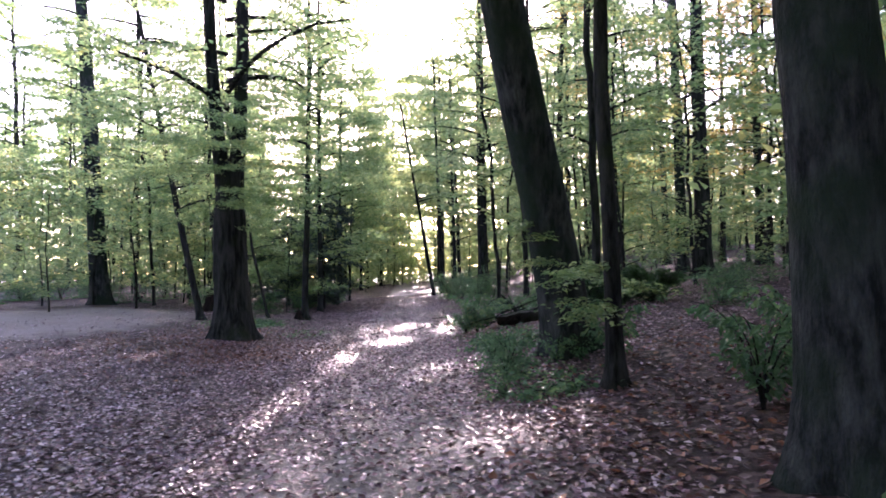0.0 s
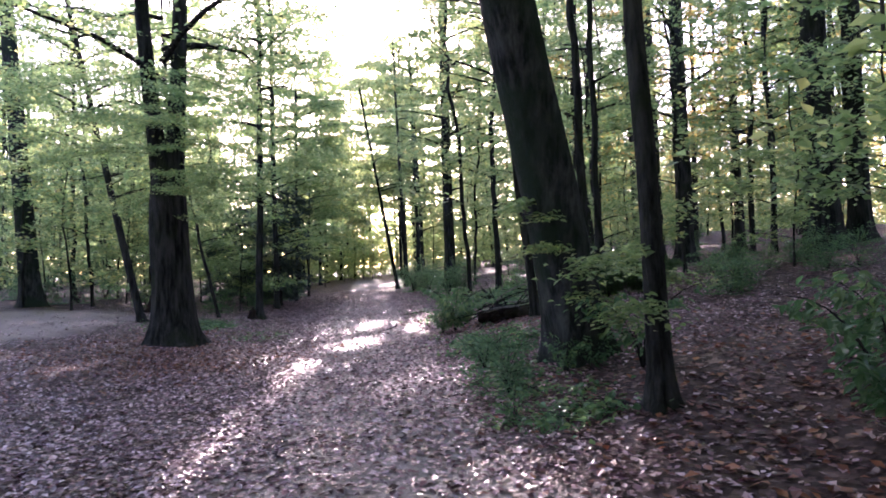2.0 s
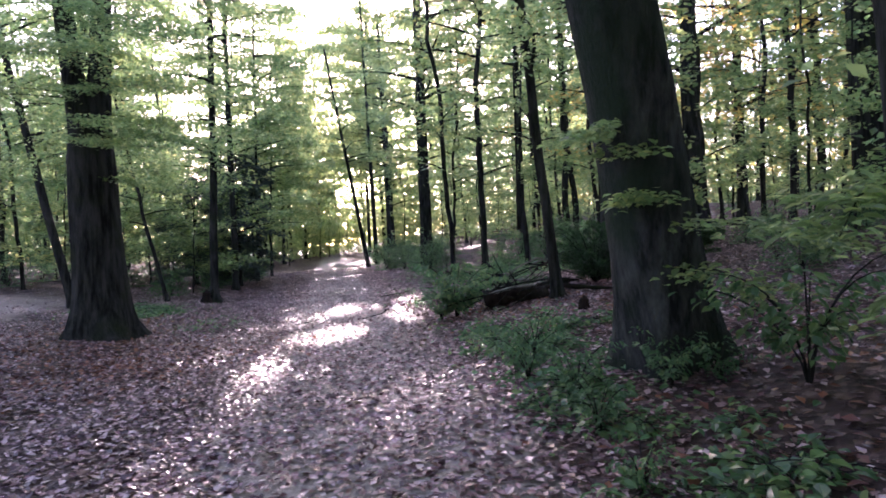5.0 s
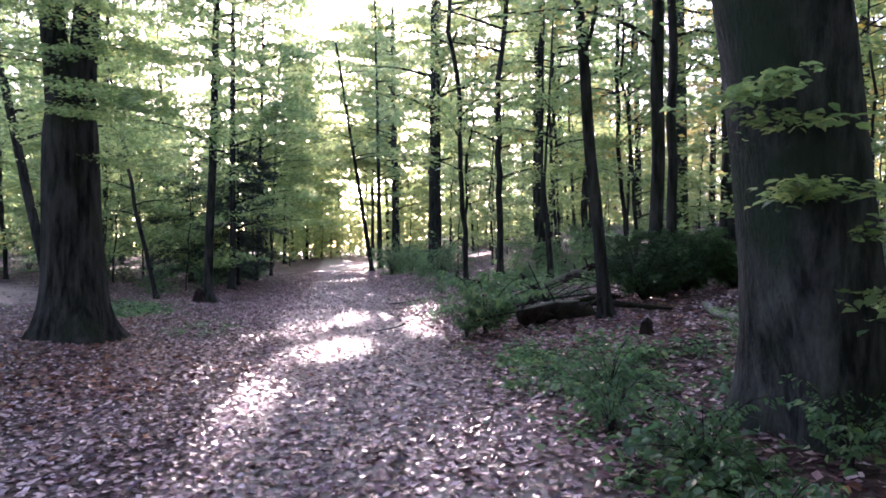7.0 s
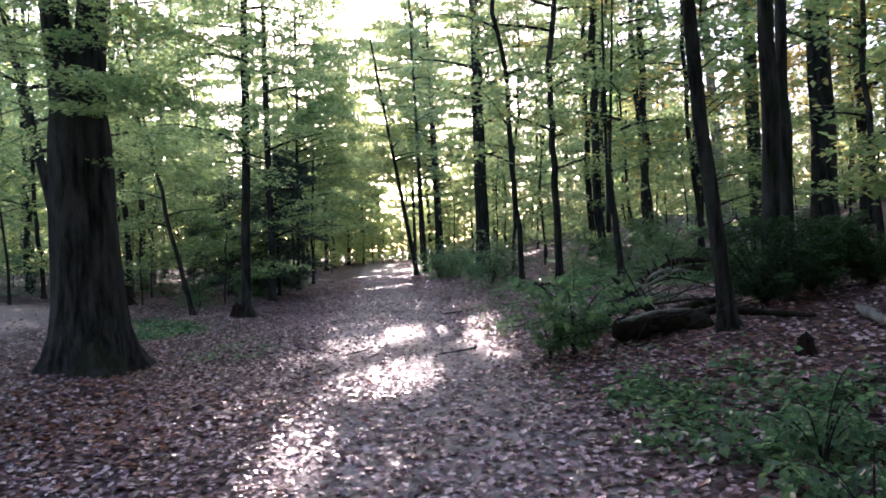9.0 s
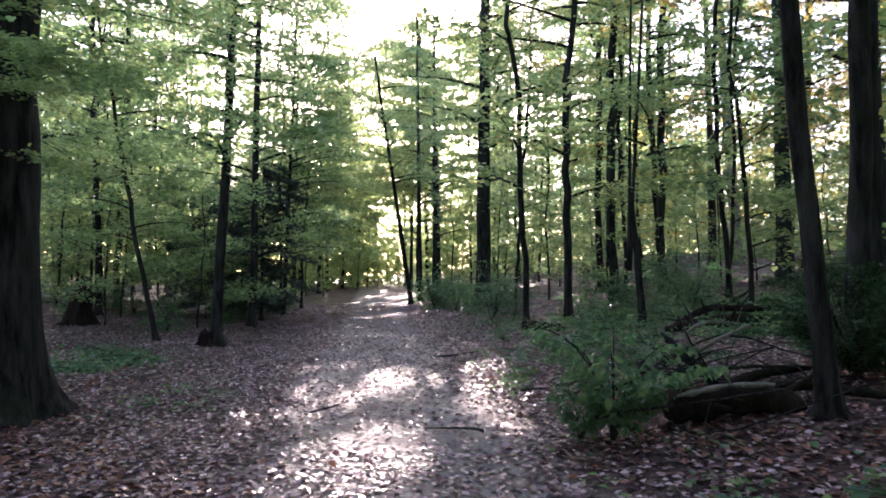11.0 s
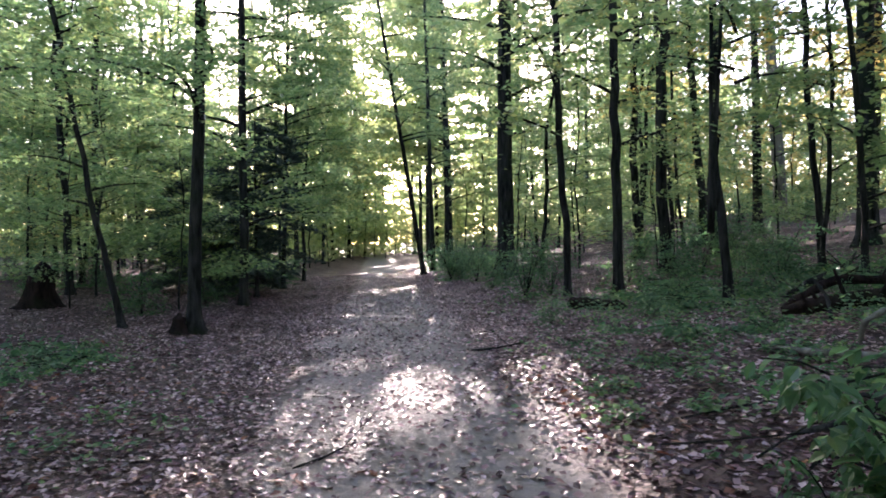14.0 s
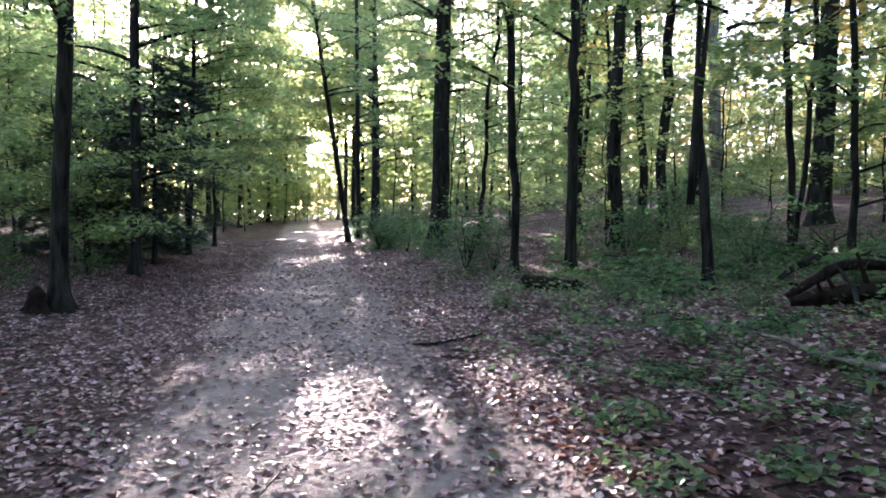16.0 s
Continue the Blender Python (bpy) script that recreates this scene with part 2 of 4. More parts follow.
def fine_leaves(centres, size, rng, tilt=0.4, along=None, slim=0.6, hang=0.0):
    """Leaves near the path: a midrib, two arched halves and a drooping tip."""
    c = np.asarray(centres, float)
    n = len(c)
    s = (size * rng.uniform(0.55, 1.3, n))[:, None]
    yaw = rng.uniform(0, 2 * math.pi, n) if along is None else along + rng.normal(0, 0.7, n)
    up = np.stack([rng.normal(0, tilt, n), rng.normal(0, tilt, n), np.ones(n)], 1) + hang * np.stack([np.cos(yaw), np.sin(yaw), 0 * yaw], 1)
    up /= np.linalg.norm(up, axis=1)[:, None]
    f = np.stack([np.cos(yaw), np.sin(yaw), rng.normal(-0.2, 0.2, n)], 1)
    f -= up * (f * up).sum(1)[:, None]
    f /= np.linalg.norm(f, axis=1)[:, None]
    g = np.cross(up, f)
    w = slim * rng.uniform(0.8, 1.15, n)[:, None]
    lift, droop = rng.uniform(0.03, 0.14, n)[:, None], rng.uniform(0.05, 0.22, n)[:, None]

    def at(a, b_, h):
        return c + f * s * a + g * s * b_ * w + up * s * h
    v = np.stack([at(-0.5, 0, 0), at(0.02, 0, 0), at(0.5, 0, -droop),
                  at(-0.30, 0.34, lift), at(0.06, 0.50, lift), at(0.36, 0.20, lift - droop * 0.6),
                  at(-0.30, -0.34, lift), at(0.06, -0.50, lift), at(0.36, -0.20, lift - droop * 0.6)], 1)
    q = np.array([[0, 1, 4, 3], [1, 2, 5, 4], [0, 6, 7, 1], [1, 7, 8, 2]])
    return v.reshape(-1, 3), (np.arange(n)[:, None, None] * 9 + q[None]).reshape(-1, 4)


# ---- the lie of the land ----
def land(x, y):
    """Height of the ground: a shallow hollow along the path, a bank that climbs to the right, the far path rising a little."""
    x, y = np.asarray(x, float), np.asarray(y, float)
    right = 0.08 * x + 0.0012 * np.clip(x, 0, 24) ** 2 + 0.10 * np.clip(x - 1.2, 0, 2.3) * np.clip((24 - y) / 6, 0, 1) * np.clip((y - 4) / 4, 0, 1)
    left = np.where(x > -3, 0.06 * x, -0.18 + 0.045 * np.clip(-3 - x, 0, 14))
    right = right + 0.04 * np.clip(x - 6, 0, 6)
    z = np.where(x > 0, np.minimum(right, 3.0), left)
    z = z + np.clip(y - 45, 0, 60) * 0.012 + 0.02 * np.clip(y - 30, 0, 40) * np.clip((x - 9) / 8, 0, 1)
    rough = 0.03 * np.sin(1.3 * x + 0.7 * y) * np.sin(0.9 * y - 0.4 * x) + 0.015 * np.sin(3.1 * x - 1.2 * y + 2) + 0.012 * np.sin(2.3 * y + 4.1 * x)
    near = np.clip((np.abs(x) - 1.2) / 1.5, 0.15, 1)
    return z + rough * near + 0.25 * np.sin(x * 0.11 + 1) * np.sin(y * 0.09) * np.clip((np.abs(x) - 6) / 10, 0, 1)


def ground():
    def steps(fine_from, fine_to, step, reach):
        mid = np.arange(fine_from, fine_to + step / 2, step)
        out = np.cumsum(step * 1.25 ** np.arange(1, 60))
        out = out[out < reach]
        return np.concatenate([fine_from - out[::-1], mid, fine_to + out])
    xs, ys = steps(-7, 8, 0.14, 2600), steps(-2, 34, 0.17, 2600)
    gx, gy = np.meshgrid(xs, ys, indexing="ij")
    v = np.stack([gx, gy, land(gx, gy)], -1).reshape(-1, 3)
    i, j = np.meshgrid(np.arange(len(xs) - 1), np.arange(len(ys) - 1), indexing="ij")
    n = len(ys)
    f = np.stack([i * n + j, (i + 1) * n + j, (i + 1) * n + j + 1, i * n + j + 1], -1)
    ob = new("ground", mesh("ground", v, f, GROUND, True))
    tagged(ob, "leaf-strewn forest floor with a grey gravel path", "ground", kind="structure")


ground()


# ---- gaps in the canopy through which the sun reaches the path ----
def in_gap(p):
    """Leaves whose shadow would fall on the sunlit streaks of the path."""
    k = p[:, 2] / SUN_DIR.z
    gx, gy = p[:, 0] - k * SUN_DIR.x, p[:, 1] - k * SUN_DIR.y
    hit = np.zeros(len(p), bool)
    for x0, y0, rx, ry in ((1.2, 16.7, 0.40, 1.4), (1.5, 18.7, 0.36, 1.5), (-0.35, 15.4, 0.65, 1.0), (-1.15, 12.4, 0.22, 2.2), (-1.5, 8.8, 0.15, 2.0), (0.25, 19.3, 0.6, 1.3),
                           (-0.3, 56.0, 0.9, 0.8), (-5.2, 14.2, 0.6, 0.8), (-9.5, 22.0, 3.0, 2.5)):
        hit |= ((gx - x0) / rx) ** 2 + ((gy - y0) / ry) ** 2 < 1
    return hit & (np.sin(37.0 * p[:, 0] + 53.0 * p[:, 1] + 91.0 * p[:, 2]) > -0.95)


# ---- trees ----
def trunk_mesh(name, height, r, lean, rng, material, flare=1.7, sides=14, top=0.45, crook=0.010, fork=None, curve=0.0):
    n = max(10, int(height * 1.6))
    z = np.concatenate([[-0.25, 0.0, 0.12, 0.3, 0.6], np.linspace(1.0, height, n)])
    wob = np.cumsum(rng.normal(0, crook, (len(z), 2)), 0) * np.clip(z / 3, 0, 1)[:, None]
    px = lean[0] * z + wob[:, 0] + curve * np.sin(z * 0.9)
    py = lean[1] * z + wob[:, 1]
    rad = r * (1 - (1 - top) * np.clip(z, 0, None) / height) * (1 + (flare - 1) * np.exp(-np.clip(z, 0, None) / (0.85 * r + 0.07)))
    path = np.stack([px, py, z], 1)
    if fork is not None:
        keep = z <= fork[0]
        path, rad, z = path[keep], rad[keep], z[keep]
        rad = rad * np.interp(z, [fork[0] - 1.5, fork[0]], [1.0, 0.62])
    v, f = tube(path, rad, sides)
    # root buttresses and an uneven girth
    ang = np.arctan2(v[:, 1] - np.interp(v[:, 2], path[:, 2], path[:, 0] * 0 + path[:, 1]), v[:, 0] - np.interp(v[:, 2], path[:, 2], path[:, 0]))
    lobes = 1 + (0.22 * np.exp(-np.clip(v[:, 2], 0, None) / 0.35) + 0.035) * np.sin(ang * 4 + rng.uniform(0, 6)) + 0.03 * np.sin(ang * 3 + v[:, 2] * 1.5)
    cx, cy = np.interp(v[:, 2], path[:, 2], path[:, 0]), np.interp(v[:, 2], path[:, 2], path[:, 1])
    v[:, 0], v[:, 1] = cx + (v[:, 0] - cx) * lobes, cy + (v[:, 1] - cy) * lobes
    pieces = [(v, f)]
    if fork is not None:
        for side, share in ((fork[1], 0.53), (fork[2], 0.55)):
            h = np.concatenate([np.linspace(-1.6, 1.0, 6), np.linspace(1.8, height - fork[0], 8)])
            base = path[-1]
            s = np.clip(h, 0, None)
            stem = np.stack([base[0] + side * r * np.interp(h, [-1.6, 0.0, 0.8, 3.0], [0.22, 0.44, 0.58, 0.85]) + side * 0.014 * s + lean[0] * h, base[1] + lean[1] * h, base[2] + h], 1)
            pieces.append(tube(stem, r * share * np.linspace(1.0, 0.4, 14), 12))
    return mesh(name, *joined(pieces), material, True), path


def boughs(path, r, z0, z1, count, reach, rng, rise=0.42, droop=0.14, facing=None):
    """Limbs that leave the trunk between two heights; their tubes and centre lines."""
    tubes_, lines = [], []
    for k in range(count):
        z = z0 + (z1 - z0) * (k + rng.uniform(0, 1)) / count
        a = rng.uniform(0, 2 * math.pi) if facing is None else rng.normal(facing, 0.8)
        length = reach * rng.uniform(0.55, 1.15) * (1.0 - 0.25 * (z - z0) / max(z1 - z0, 0.1))
        s = np.linspace(0, 1, 6)
        bx, by = np.interp(z, path[:, 2], path[:, 0]), np.interp(z, path[:, 2], path[:, 1])
        bend = rng.normal(0, 0.25)
        line = np.stack([bx + np.cos(a + bend * s) * length * s, by + np.sin(a + bend * s) * length * s, z + length * (rise * s - droop * 2 * s ** 2) + 0.03 * rng.normal(0, 1, 6) * s], 1)
        thick = max(0.012, min(0.4 * r, 0.02 * length + 0.008))
        tubes_.append(tube(line, thick * (1 - 0.8 * s), 4))
        lines.append((line, a, length))
    return tubes_, lines


def sprays(lines, per_metre, size, rng, layer=0.09, width=0.55):
    """Level sprays of leaves along limbs, with uneven outline."""
    cs, al = [], []
    for line, a, length in lines:
        n = int(per_metre * length * rng.uniform(0.5, 1.4))
        if n < 1:
            continue
        s = rng.beta(1.8, 1.1, n)
        idx = s * (len(line) - 1)
        base = np.stack([np.interp(idx, np.arange(len(line)), line[:, q]) for q in range(3)], 1)
        twig = np.round(s * length / 0.28) * 1.7 + a
        side = np.where(rng.uniform(size=n) < 0.5, 1, -1)
        lat = np.abs(rng.normal(0, 1, n)) * width * length * (0.25 + 0.75 * np.sin(np.clip(s, 0.05, 1) * math.pi * 0.75)) * 0.5
        ang = a + side * (0.9 + 0.25 * np.sin(twig))
        base[:, 0] += np.cos(ang) * lat
        base[:, 1] += np.sin(ang) * lat
        base[:, 2] += rng.normal(0, layer, n) - 0.10 * lat
        cs.append(base)
        al.append(ang)
    return np.vstack(cs), np.concatenate(al)


def place(x, y):
    return Matrix.Translation((x, y, float(land(x, y)) - 0.03))


def tree(x, y, r, height, lean=(0, 0), bark=None, leaf=None, limbs=(4, 12, 14, 2.6), per_metre=170, size=0.11, label="", seed=0, low=(), tilt=0.5, facing=None, high=None, **shape):
    """A tree of its own: trunk, limbs and crown under an empty at its foot."""
    rng = np.random.default_rng(seed + 100)
    bark, leaf = bark or BARK, leaf or LEAF
    root = new("tree")
    root.matrix_world = place(x, y)
    me, path = trunk_mesh("trunk", height, r, lean, rng, bark, **shape)
    part("trunk", me, root)
    z0, z1, count, reach = limbs
    full = np.stack([np.array([lean[0] * z, lean[1] * z, z]) for z in np.linspace(0, height, 12)]) if shape.get("fork") else path
    t, lines = boughs(full, r, z0, z1, count, reach, rng, facing=facing)
    if high:
        t2, l2 = boughs(full, r, *high, rng)
        t += t2
        lines += l2
    for z, azimuth, length in low:
        t2, l2 = boughs(full, 0.03, z, z + 0.05, 1, length, rng, 0.05, 0.1, azimuth)
        c, a = sprays(l2, 380, 0.075, rng, 0.03, 0.5)
        t.append(t2[0])
        tagged(part("spray", mesh("spray", *fine_leaves(c, 0.072, rng, 0.32, a), leaf), root, "low spray of pale green leaves"), kind="stuff")
    for piece in t:
        part("limb", mesh("limb", *piece, bark, True), root)
    c, a = sprays(lines, per_metre, size, rng)
    at = c + np.array(root.matrix_world.translation)
    keep = ~in_gap(at)
    part("crown", mesh("crown", *leaves(c[keep], size, rng, tilt, a[keep]), leaf), root)
    return tagged(root, label, "tree")


DARK = "dark-barked woodland tree with thin layered green foliage"
# the trees that line the path
tree(-4.58, 17.7, 0.46, 17, (-0.018, 0), BARK, limbs=(6, 16, 24, 4.4), size=0.16, per_metre=110, label="thick dark trunk forking in two above head height", seed=1, low=((3.0, 0.5, 2.6), (3.4, 1.0, 2.8), (3.8, 0.1, 2.8), (4.2, 0.6, 3.0), (4.7, -0.2, 3.0), (5.0, 0.9, 3.2), (3.6, 2.6, 2.4), (4.6, 3.0, 3.2), (5.2, 2.7, 3.6), (5.8, 3.3, 3.4), (6.4, 2.5, 3.6), (6.9, 0.2, 3.2), (7.4, 3.0, 3.6), (5.5, 3.9, 2.8), (6.2, 4.6, 2.6), (3.7, -0.6, 2.8), (4.0, -0.2, 3.0), (4.3, -1.0, 2.6), (4.6, -1.5, 2.8), (4.9, -0.5, 3.2), (4.5, -1.1, 3.4), (5.0, -0.8, 3.4), (5.3, -1.4, 3.2), (5.6, -0.3, 3.4), (5.8, -1.0, 3.6), (6.2, -0.6, 3.6), (6.5, -1.3, 3.6), (6.8, -0.9, 3.8), (5.1, -1.8, 3.0)), fork=(4.8, -1, 1), top=0.7, flare=1.6)
tree(-14.84, 32.3, 0.45, 22, (-0.07, 0), BARK_BEECH, limbs=(9, 20, 18, 4), label="tall grey beech at the edge of the clearing", seed=2, size=0.14)
tree(-7.4, 24.0, 0.13, 13, (-0.20, 0), BARK, limbs=(3.6, 12, 16, 3.0), per_metre=150, size=0.13, high=(7, 13, 12, 4.0), label="slender dark tree leaning over the clearing", seed=3)
tree(-3.94, 25.76, 0.135, 15, (0.012, 0), BARK, limbs=(3.0, 14, 18, 2.8), size=0.13, per_metre=160, high=(8.5, 14, 16, 4.2), label="slim dark trunk with a mossy stump foot", seed=4, flare=2.3)
tree(-4.05, 31.1, 0.13, 16, (0.0, 0), BARK, limbs=(2.2, 15, 26, 2.8), size=0.14, high=(9, 16, 16, 4.2), label=DARK, seed=5)
tree(-3.97, 38.25, 0.09, 15, (0.02, 0), BARK, limbs=(3, 14, 22, 3.0), size=0.15, high=(6, 14, 22, 3.6), facing=0.2, label=DARK, seed=6)
tree(-3.74, 43.4, 0.075, 13, (0.03, 0), BARK, limbs=(3, 13, 34, 3.4), size=0.17, facing=0.1, label="thin crooked dark tree beside the path", seed=7, crook=0.06)
tree(4.33, 35.7, 0.30, 20, (0.0, 0), BARK, limbs=(5, 18, 22, 3.2), high=(7.5, 15, 18, 4.6), label="straight thick dark trunk with dense foliage", seed=8)
tree(1.9, 43.0, 0.13, 13, (-0.165, 0), BARK, limbs=(6, 12, 14, 2.4), label="tree leaning over the far end of the path", seed=9)
tree(2.6, 46.0, 0.13, 17, (-0.03, 0), BARK, limbs=(3, 15, 18, 2.6), label=DARK, seed=10)
tree(2.62, 9.60, 0.36, 18, (-0.182, -0.075), BARK_BEECH, limbs=(7, 17, 24, 4.4), size=0.25, per_metre=120, low=((1.75, -1.3, 1.2), (0.85, -1.2, 1.3), (1.95, -2.0, 1.0), (1.2, -2.3, 1.3), (1.4, -1.7, 0.9)), label="stout leaning beech trunk beside the path", seed=11, flare=1.35, top=0.6, sides=20)
tree(2.44, 7.0, 0.10, 12, (0.02, 0.06), BARK, limbs=(5, 11, 9, 2.0), low=((0.9, -2.2, 0.8), (1.3, -1.2, 0.8)), label="slim dark trunk beside the leaning beech", seed=12)
tree(2.92, 3.84, 0.31, 18, (-0.045, 0), BARK_BEECH, limbs=(6, 17, 24, 4.4), size=0.25, per_metre=120, label="smooth grey beech trunk close to the path", seed=13, flare=1.3, sides=20)
tree(5.11, 26.7, 0.12, 14, (0.01, 0), BARK, limbs=(3, 13, 14, 2.2), high=(7, 13, 14, 4.0), label=DARK, seed=14, crook=0.045)
tree(12.6, 28.4, 0.25, 20, (-0.01, 0), BARK_BEECH, limbs=(6, 19, 18, 3.6), label="thick grey trunk up on the bank", seed=15)
tree(19.0, 41.6, 0.30, 21, (-0.07, 0), BARK_PALE, limbs=(7, 16, 12, 2.6), label="pale slender trunk leaning on the bank", seed=16)
tree(5.45, 22.7, 0.08, 9, (0.03, 0), BARK, limbs=(3.4, 8.5, 12, 1.9), label="small crooked dark tree with a fork", seed=17, crook=0.07, fork=(3.4, -1, 1))
tree(3.32, 14.36, 0.085, 12, (-0.09, 0), BARK, limbs=(3.5, 11, 10, 2.0), label="slim dark tree leaning by the brush pile", seed=22)
tree(11.0, 23.0, 0.30, 19, (-0.01, 0), BARK, limbs=(5, 18, 16, 3.4), label="thick dark trunk on the rising bank", seed=23)
tree(11.9, 17.2, 0.36, 18, (-0.02, 0), BARK, limbs=(4, 17, 16, 3.4), label="thick dark trunk behind the undergrowth", seed=24)
tree(13.0, 17.4, 0.27, 17, (0.0, 0), BARK, limbs=(4, 16, 14, 3.0), label="dark trunk standing close beside a thicker one", seed=25)
tree(4.9, 16.0, 0.115, 14, (0.0, 0), BARK, limbs=(4, 13, 10, 2.2), label="straight brown trunk behind a dense bush", crook=0.03, seed=26)
tree(5.4, 16.4, 0.09, 13, (0.02, 0), BARK, limbs=(4, 12, 10, 2.2), label="slim dark trunk behind a dense bush", crook=0.035, seed=27)
tree(12.7, 37.2, 0.17, 17, (-0.03, 0), BARK, limbs=(5, 16, 14, 2.8), label="crooked dark trunk on the rising bank", seed=28, crook=0.05)
tree(16.3, 39.2, 0.20, 18, (-0.02, 0), BARK, limbs=(5, 17, 14, 3.0), label="stout dark trunk on the rising bank", seed=29)
tree(-5.45, 26.2, 0.065, 9, (-0.20, 0), BARK, limbs=(2.2, 8.5, 14, 2.0), label="thin sapling leaning sideways", seed=18, crook=0.035)
tree(-15.5, 46, 0.13, 15, (0, 0), BARK, limbs=(4, 14, 14, 2.6), label=DARK, seed=19)
tree(15.5, 27.0, 0.2, 17, (0.0, 0), BARK, LEAF_GOLD, limbs=(4.2, 16, 24, 3.6), per_metre=90, label="maple with golden autumn leaves", seed=20, size=0.17)
tree(17.0, 33.5, 0.17, 15, (0.02, 0), BARK, LEAF_GOLD, limbs=(4.5, 14, 20, 3.0), per_metre=120, label="tree turning orange on the bank", seed=21, size=0.16)

# ---- the wood around: a few grown shapes, repeated ----
def grown(seed, r, height, limbs, per_metre, size, bark, leaf, label, **shape):
    rng = np.random.default_rng(seed)
    root = new("tree")
    me, path = trunk_mesh("trunk", height, r, (rng.normal(0, 0.03), rng.normal(0, 0.03)), rng, bark, sides=8, **shape)
    part("trunk", me, root)
    z0, z1, count, reach = limbs
    t, lines = boughs(path, r, z0, z1, count, reach, rng)
    tagged(part("branchwork", mesh("branchwork", *joined(t), bark, True), root), kind="stuff")
    c, a = sprays(lines, per_metre, size, rng)
    part("crown", mesh("crown", *leaves(c, size, rng, 0.45, a), leaf), root)
    return tagged(root, label, "tree", "trees of the wood")


POLES = [grown(200 + k, 0.06 + 0.025 * k, 17 + 1.3 * k, (2.4 + k, 16.5 + k, 18, 3.5), 72, 0.22, BARK, LEAF, "slim dark woodland tree with layered green leaves", crook=0.05) for k in range(4)]
SAPLINGS = [grown(220 + k, 0.026 + 0.008 * k, 4.6 + k, (0.7, 4.6 + k, 16, 2.3), 92, 0.15, BARK, LEAF, "young beech sapling with spreading level sprays", crook=0.05, flare=1.2) for k in range(4)]
GOLDEN = [grown(260 + k, 0.07 + 0.02 * k, 15 + k, (3.0, 14.5 + k, 16, 3.2), 44, 0.19, BARK, LEAF_GOLD, "slim woodland tree turning yellow", crook=0.05) for k in range(2)]
TALL = [grown(240 + k, 0.18 + 0.04 * k, 25 + k, (6, 25, 28, 4.8), 34, 0.48, BARK, LEAF, "tall woodland tree with a high crown", crook=0.03) for k in range(3)]


def free(x, y, big):
    """Ground on which the wood may stand: off the path, the clearing and the open margin."""
    if -3.4 < x < 2.9 and y < 74:
        return False
    if big and abs(x) < 8 and y > 48:
        return False
    if y < 27 and -13 < x < 0:
        return False
    if y < 23 and 0 < x < 5.6:
        return False
    if x > 9 and 0.44 < math.atan2(x, y - 9) < 0.66 and (big or math.sin(3.1 * x + 1.7 * y) > 0.25):
        return False
    if big and 0 < y < 48 and -0.75 * y < x < -0.40 * y:
        return False
    return True


def scatter(kinds, count, box, apart, seed, scale=(0.8, 1.2), big=True):
    rng = np.random.default_rng(seed)
    done, tries = [], 0
    while len(done) < count and tries < 6000:
        tries += 1
        x, y = rng.uniform(box[0], box[1]), rng.uniform(box[2], box[3])
        if not free(x, y, big) or any((x - u) ** 2 + (y - w) ** 2 < apart ** 2 for u, w in done):
            continue
        done.append((x, y))
        s, kind, turn = rng.uniform(*scale), kinds[int(rng.integers(len(kinds)))], rng.uniform(0, 6.28)
        if not (big and -8.6 < x < -5.8 and y < 30):
            copy_thing(kind, place(x, y) @ Matrix.Rotation(turn, 4, "Z") @ Matrix.Scale(s, 4))


scatter(POLES, 48, (-28, 34, 21, 72), 2.6, 1)
scatter(SAPLINGS, 66, (-26, 28, 22, 70), 1.8, 2, (0.7, 1.3), False)
scatter(SAPLINGS, 13, (-15, -4.6, 28, 50), 1.5, 11, (0.8, 1.5), False)
scatter(POLES, 4, (-16, -4.8, 28, 50), 2.0, 12)
# the last eight are never in view, added to darken the right side
for x, y, s in ((19.0, 38.0, 0.55), (23.0, 43.0, 0.6), (16.5, 35.0, 0.5), (9.3, 14.9, 0.8), (6.8, 4.6, 1.5), (8.2, 6.0, 1.6), (6.0, 2.6, 1.4), (7.6, 1.5, 1.6), (9.6, 3.6, 1.7), (5.6, -0.4, 1.4), (10.4, 6.6, 1.7), (8.8, -0.8, 1.6)):
    copy_thing(SAPLINGS[int(x) % 4], place(x, y) @ Matrix.Rotation(x, 4, "Z") @ Matrix.Scale(s, 4))
scatter(POLES, 9, (9, 27, 7, 26), 2.6, 13)
scatter(POLES, 4, (8, 17, 24, 38), 2.4, 15)
scatter(GOLDEN, 8, (8.5, 22, 19, 42), 2.4, 17)
scatter(TALL, 2, (20, 34, 34, 48), 4.0, 16)
scatter(SAPLINGS, 12, (7.5, 24, 8, 24), 2.0, 14, (0.8, 1.3), False)
scatter(SAPLINGS, 9, (13, 27, 30, 46), 2.0, 21, (0.6, 1.0), False)
scatter(TALL, 24, (-48, 48, 58, 100), 4.0, 3)
# unseen trees behind the start, added to block light from the back
scatter(TALL, 15, (-26, 26, -20, -1), 3.6, 5)
scatter(SAPLINGS, 10, (-16, 16, -9, -2.5), 2.0, 6, (1.0, 1.5), False)
# tall trees kept out of view near the walk, added as overhead shade
for x, y, turn in ((-5.4, 5.0, 0.3), (-7.4, 10.0, 2.0), (5.6, 1.2, 4.0), (7.0, 6.2, 1.0), (-2.9, -1.8, 5.0), (2.7, -2.4, 3.0), (9.5, 2.0, 2.0), (11.5, 6.5, 1.0), (8.4, -2.0, 3.0)):
    copy_thing(TALL[int(turn) % 3], place(x, y) @ Matrix.Rotation(turn, 4, "Z") @ Matrix.Scale(0.9, 4))
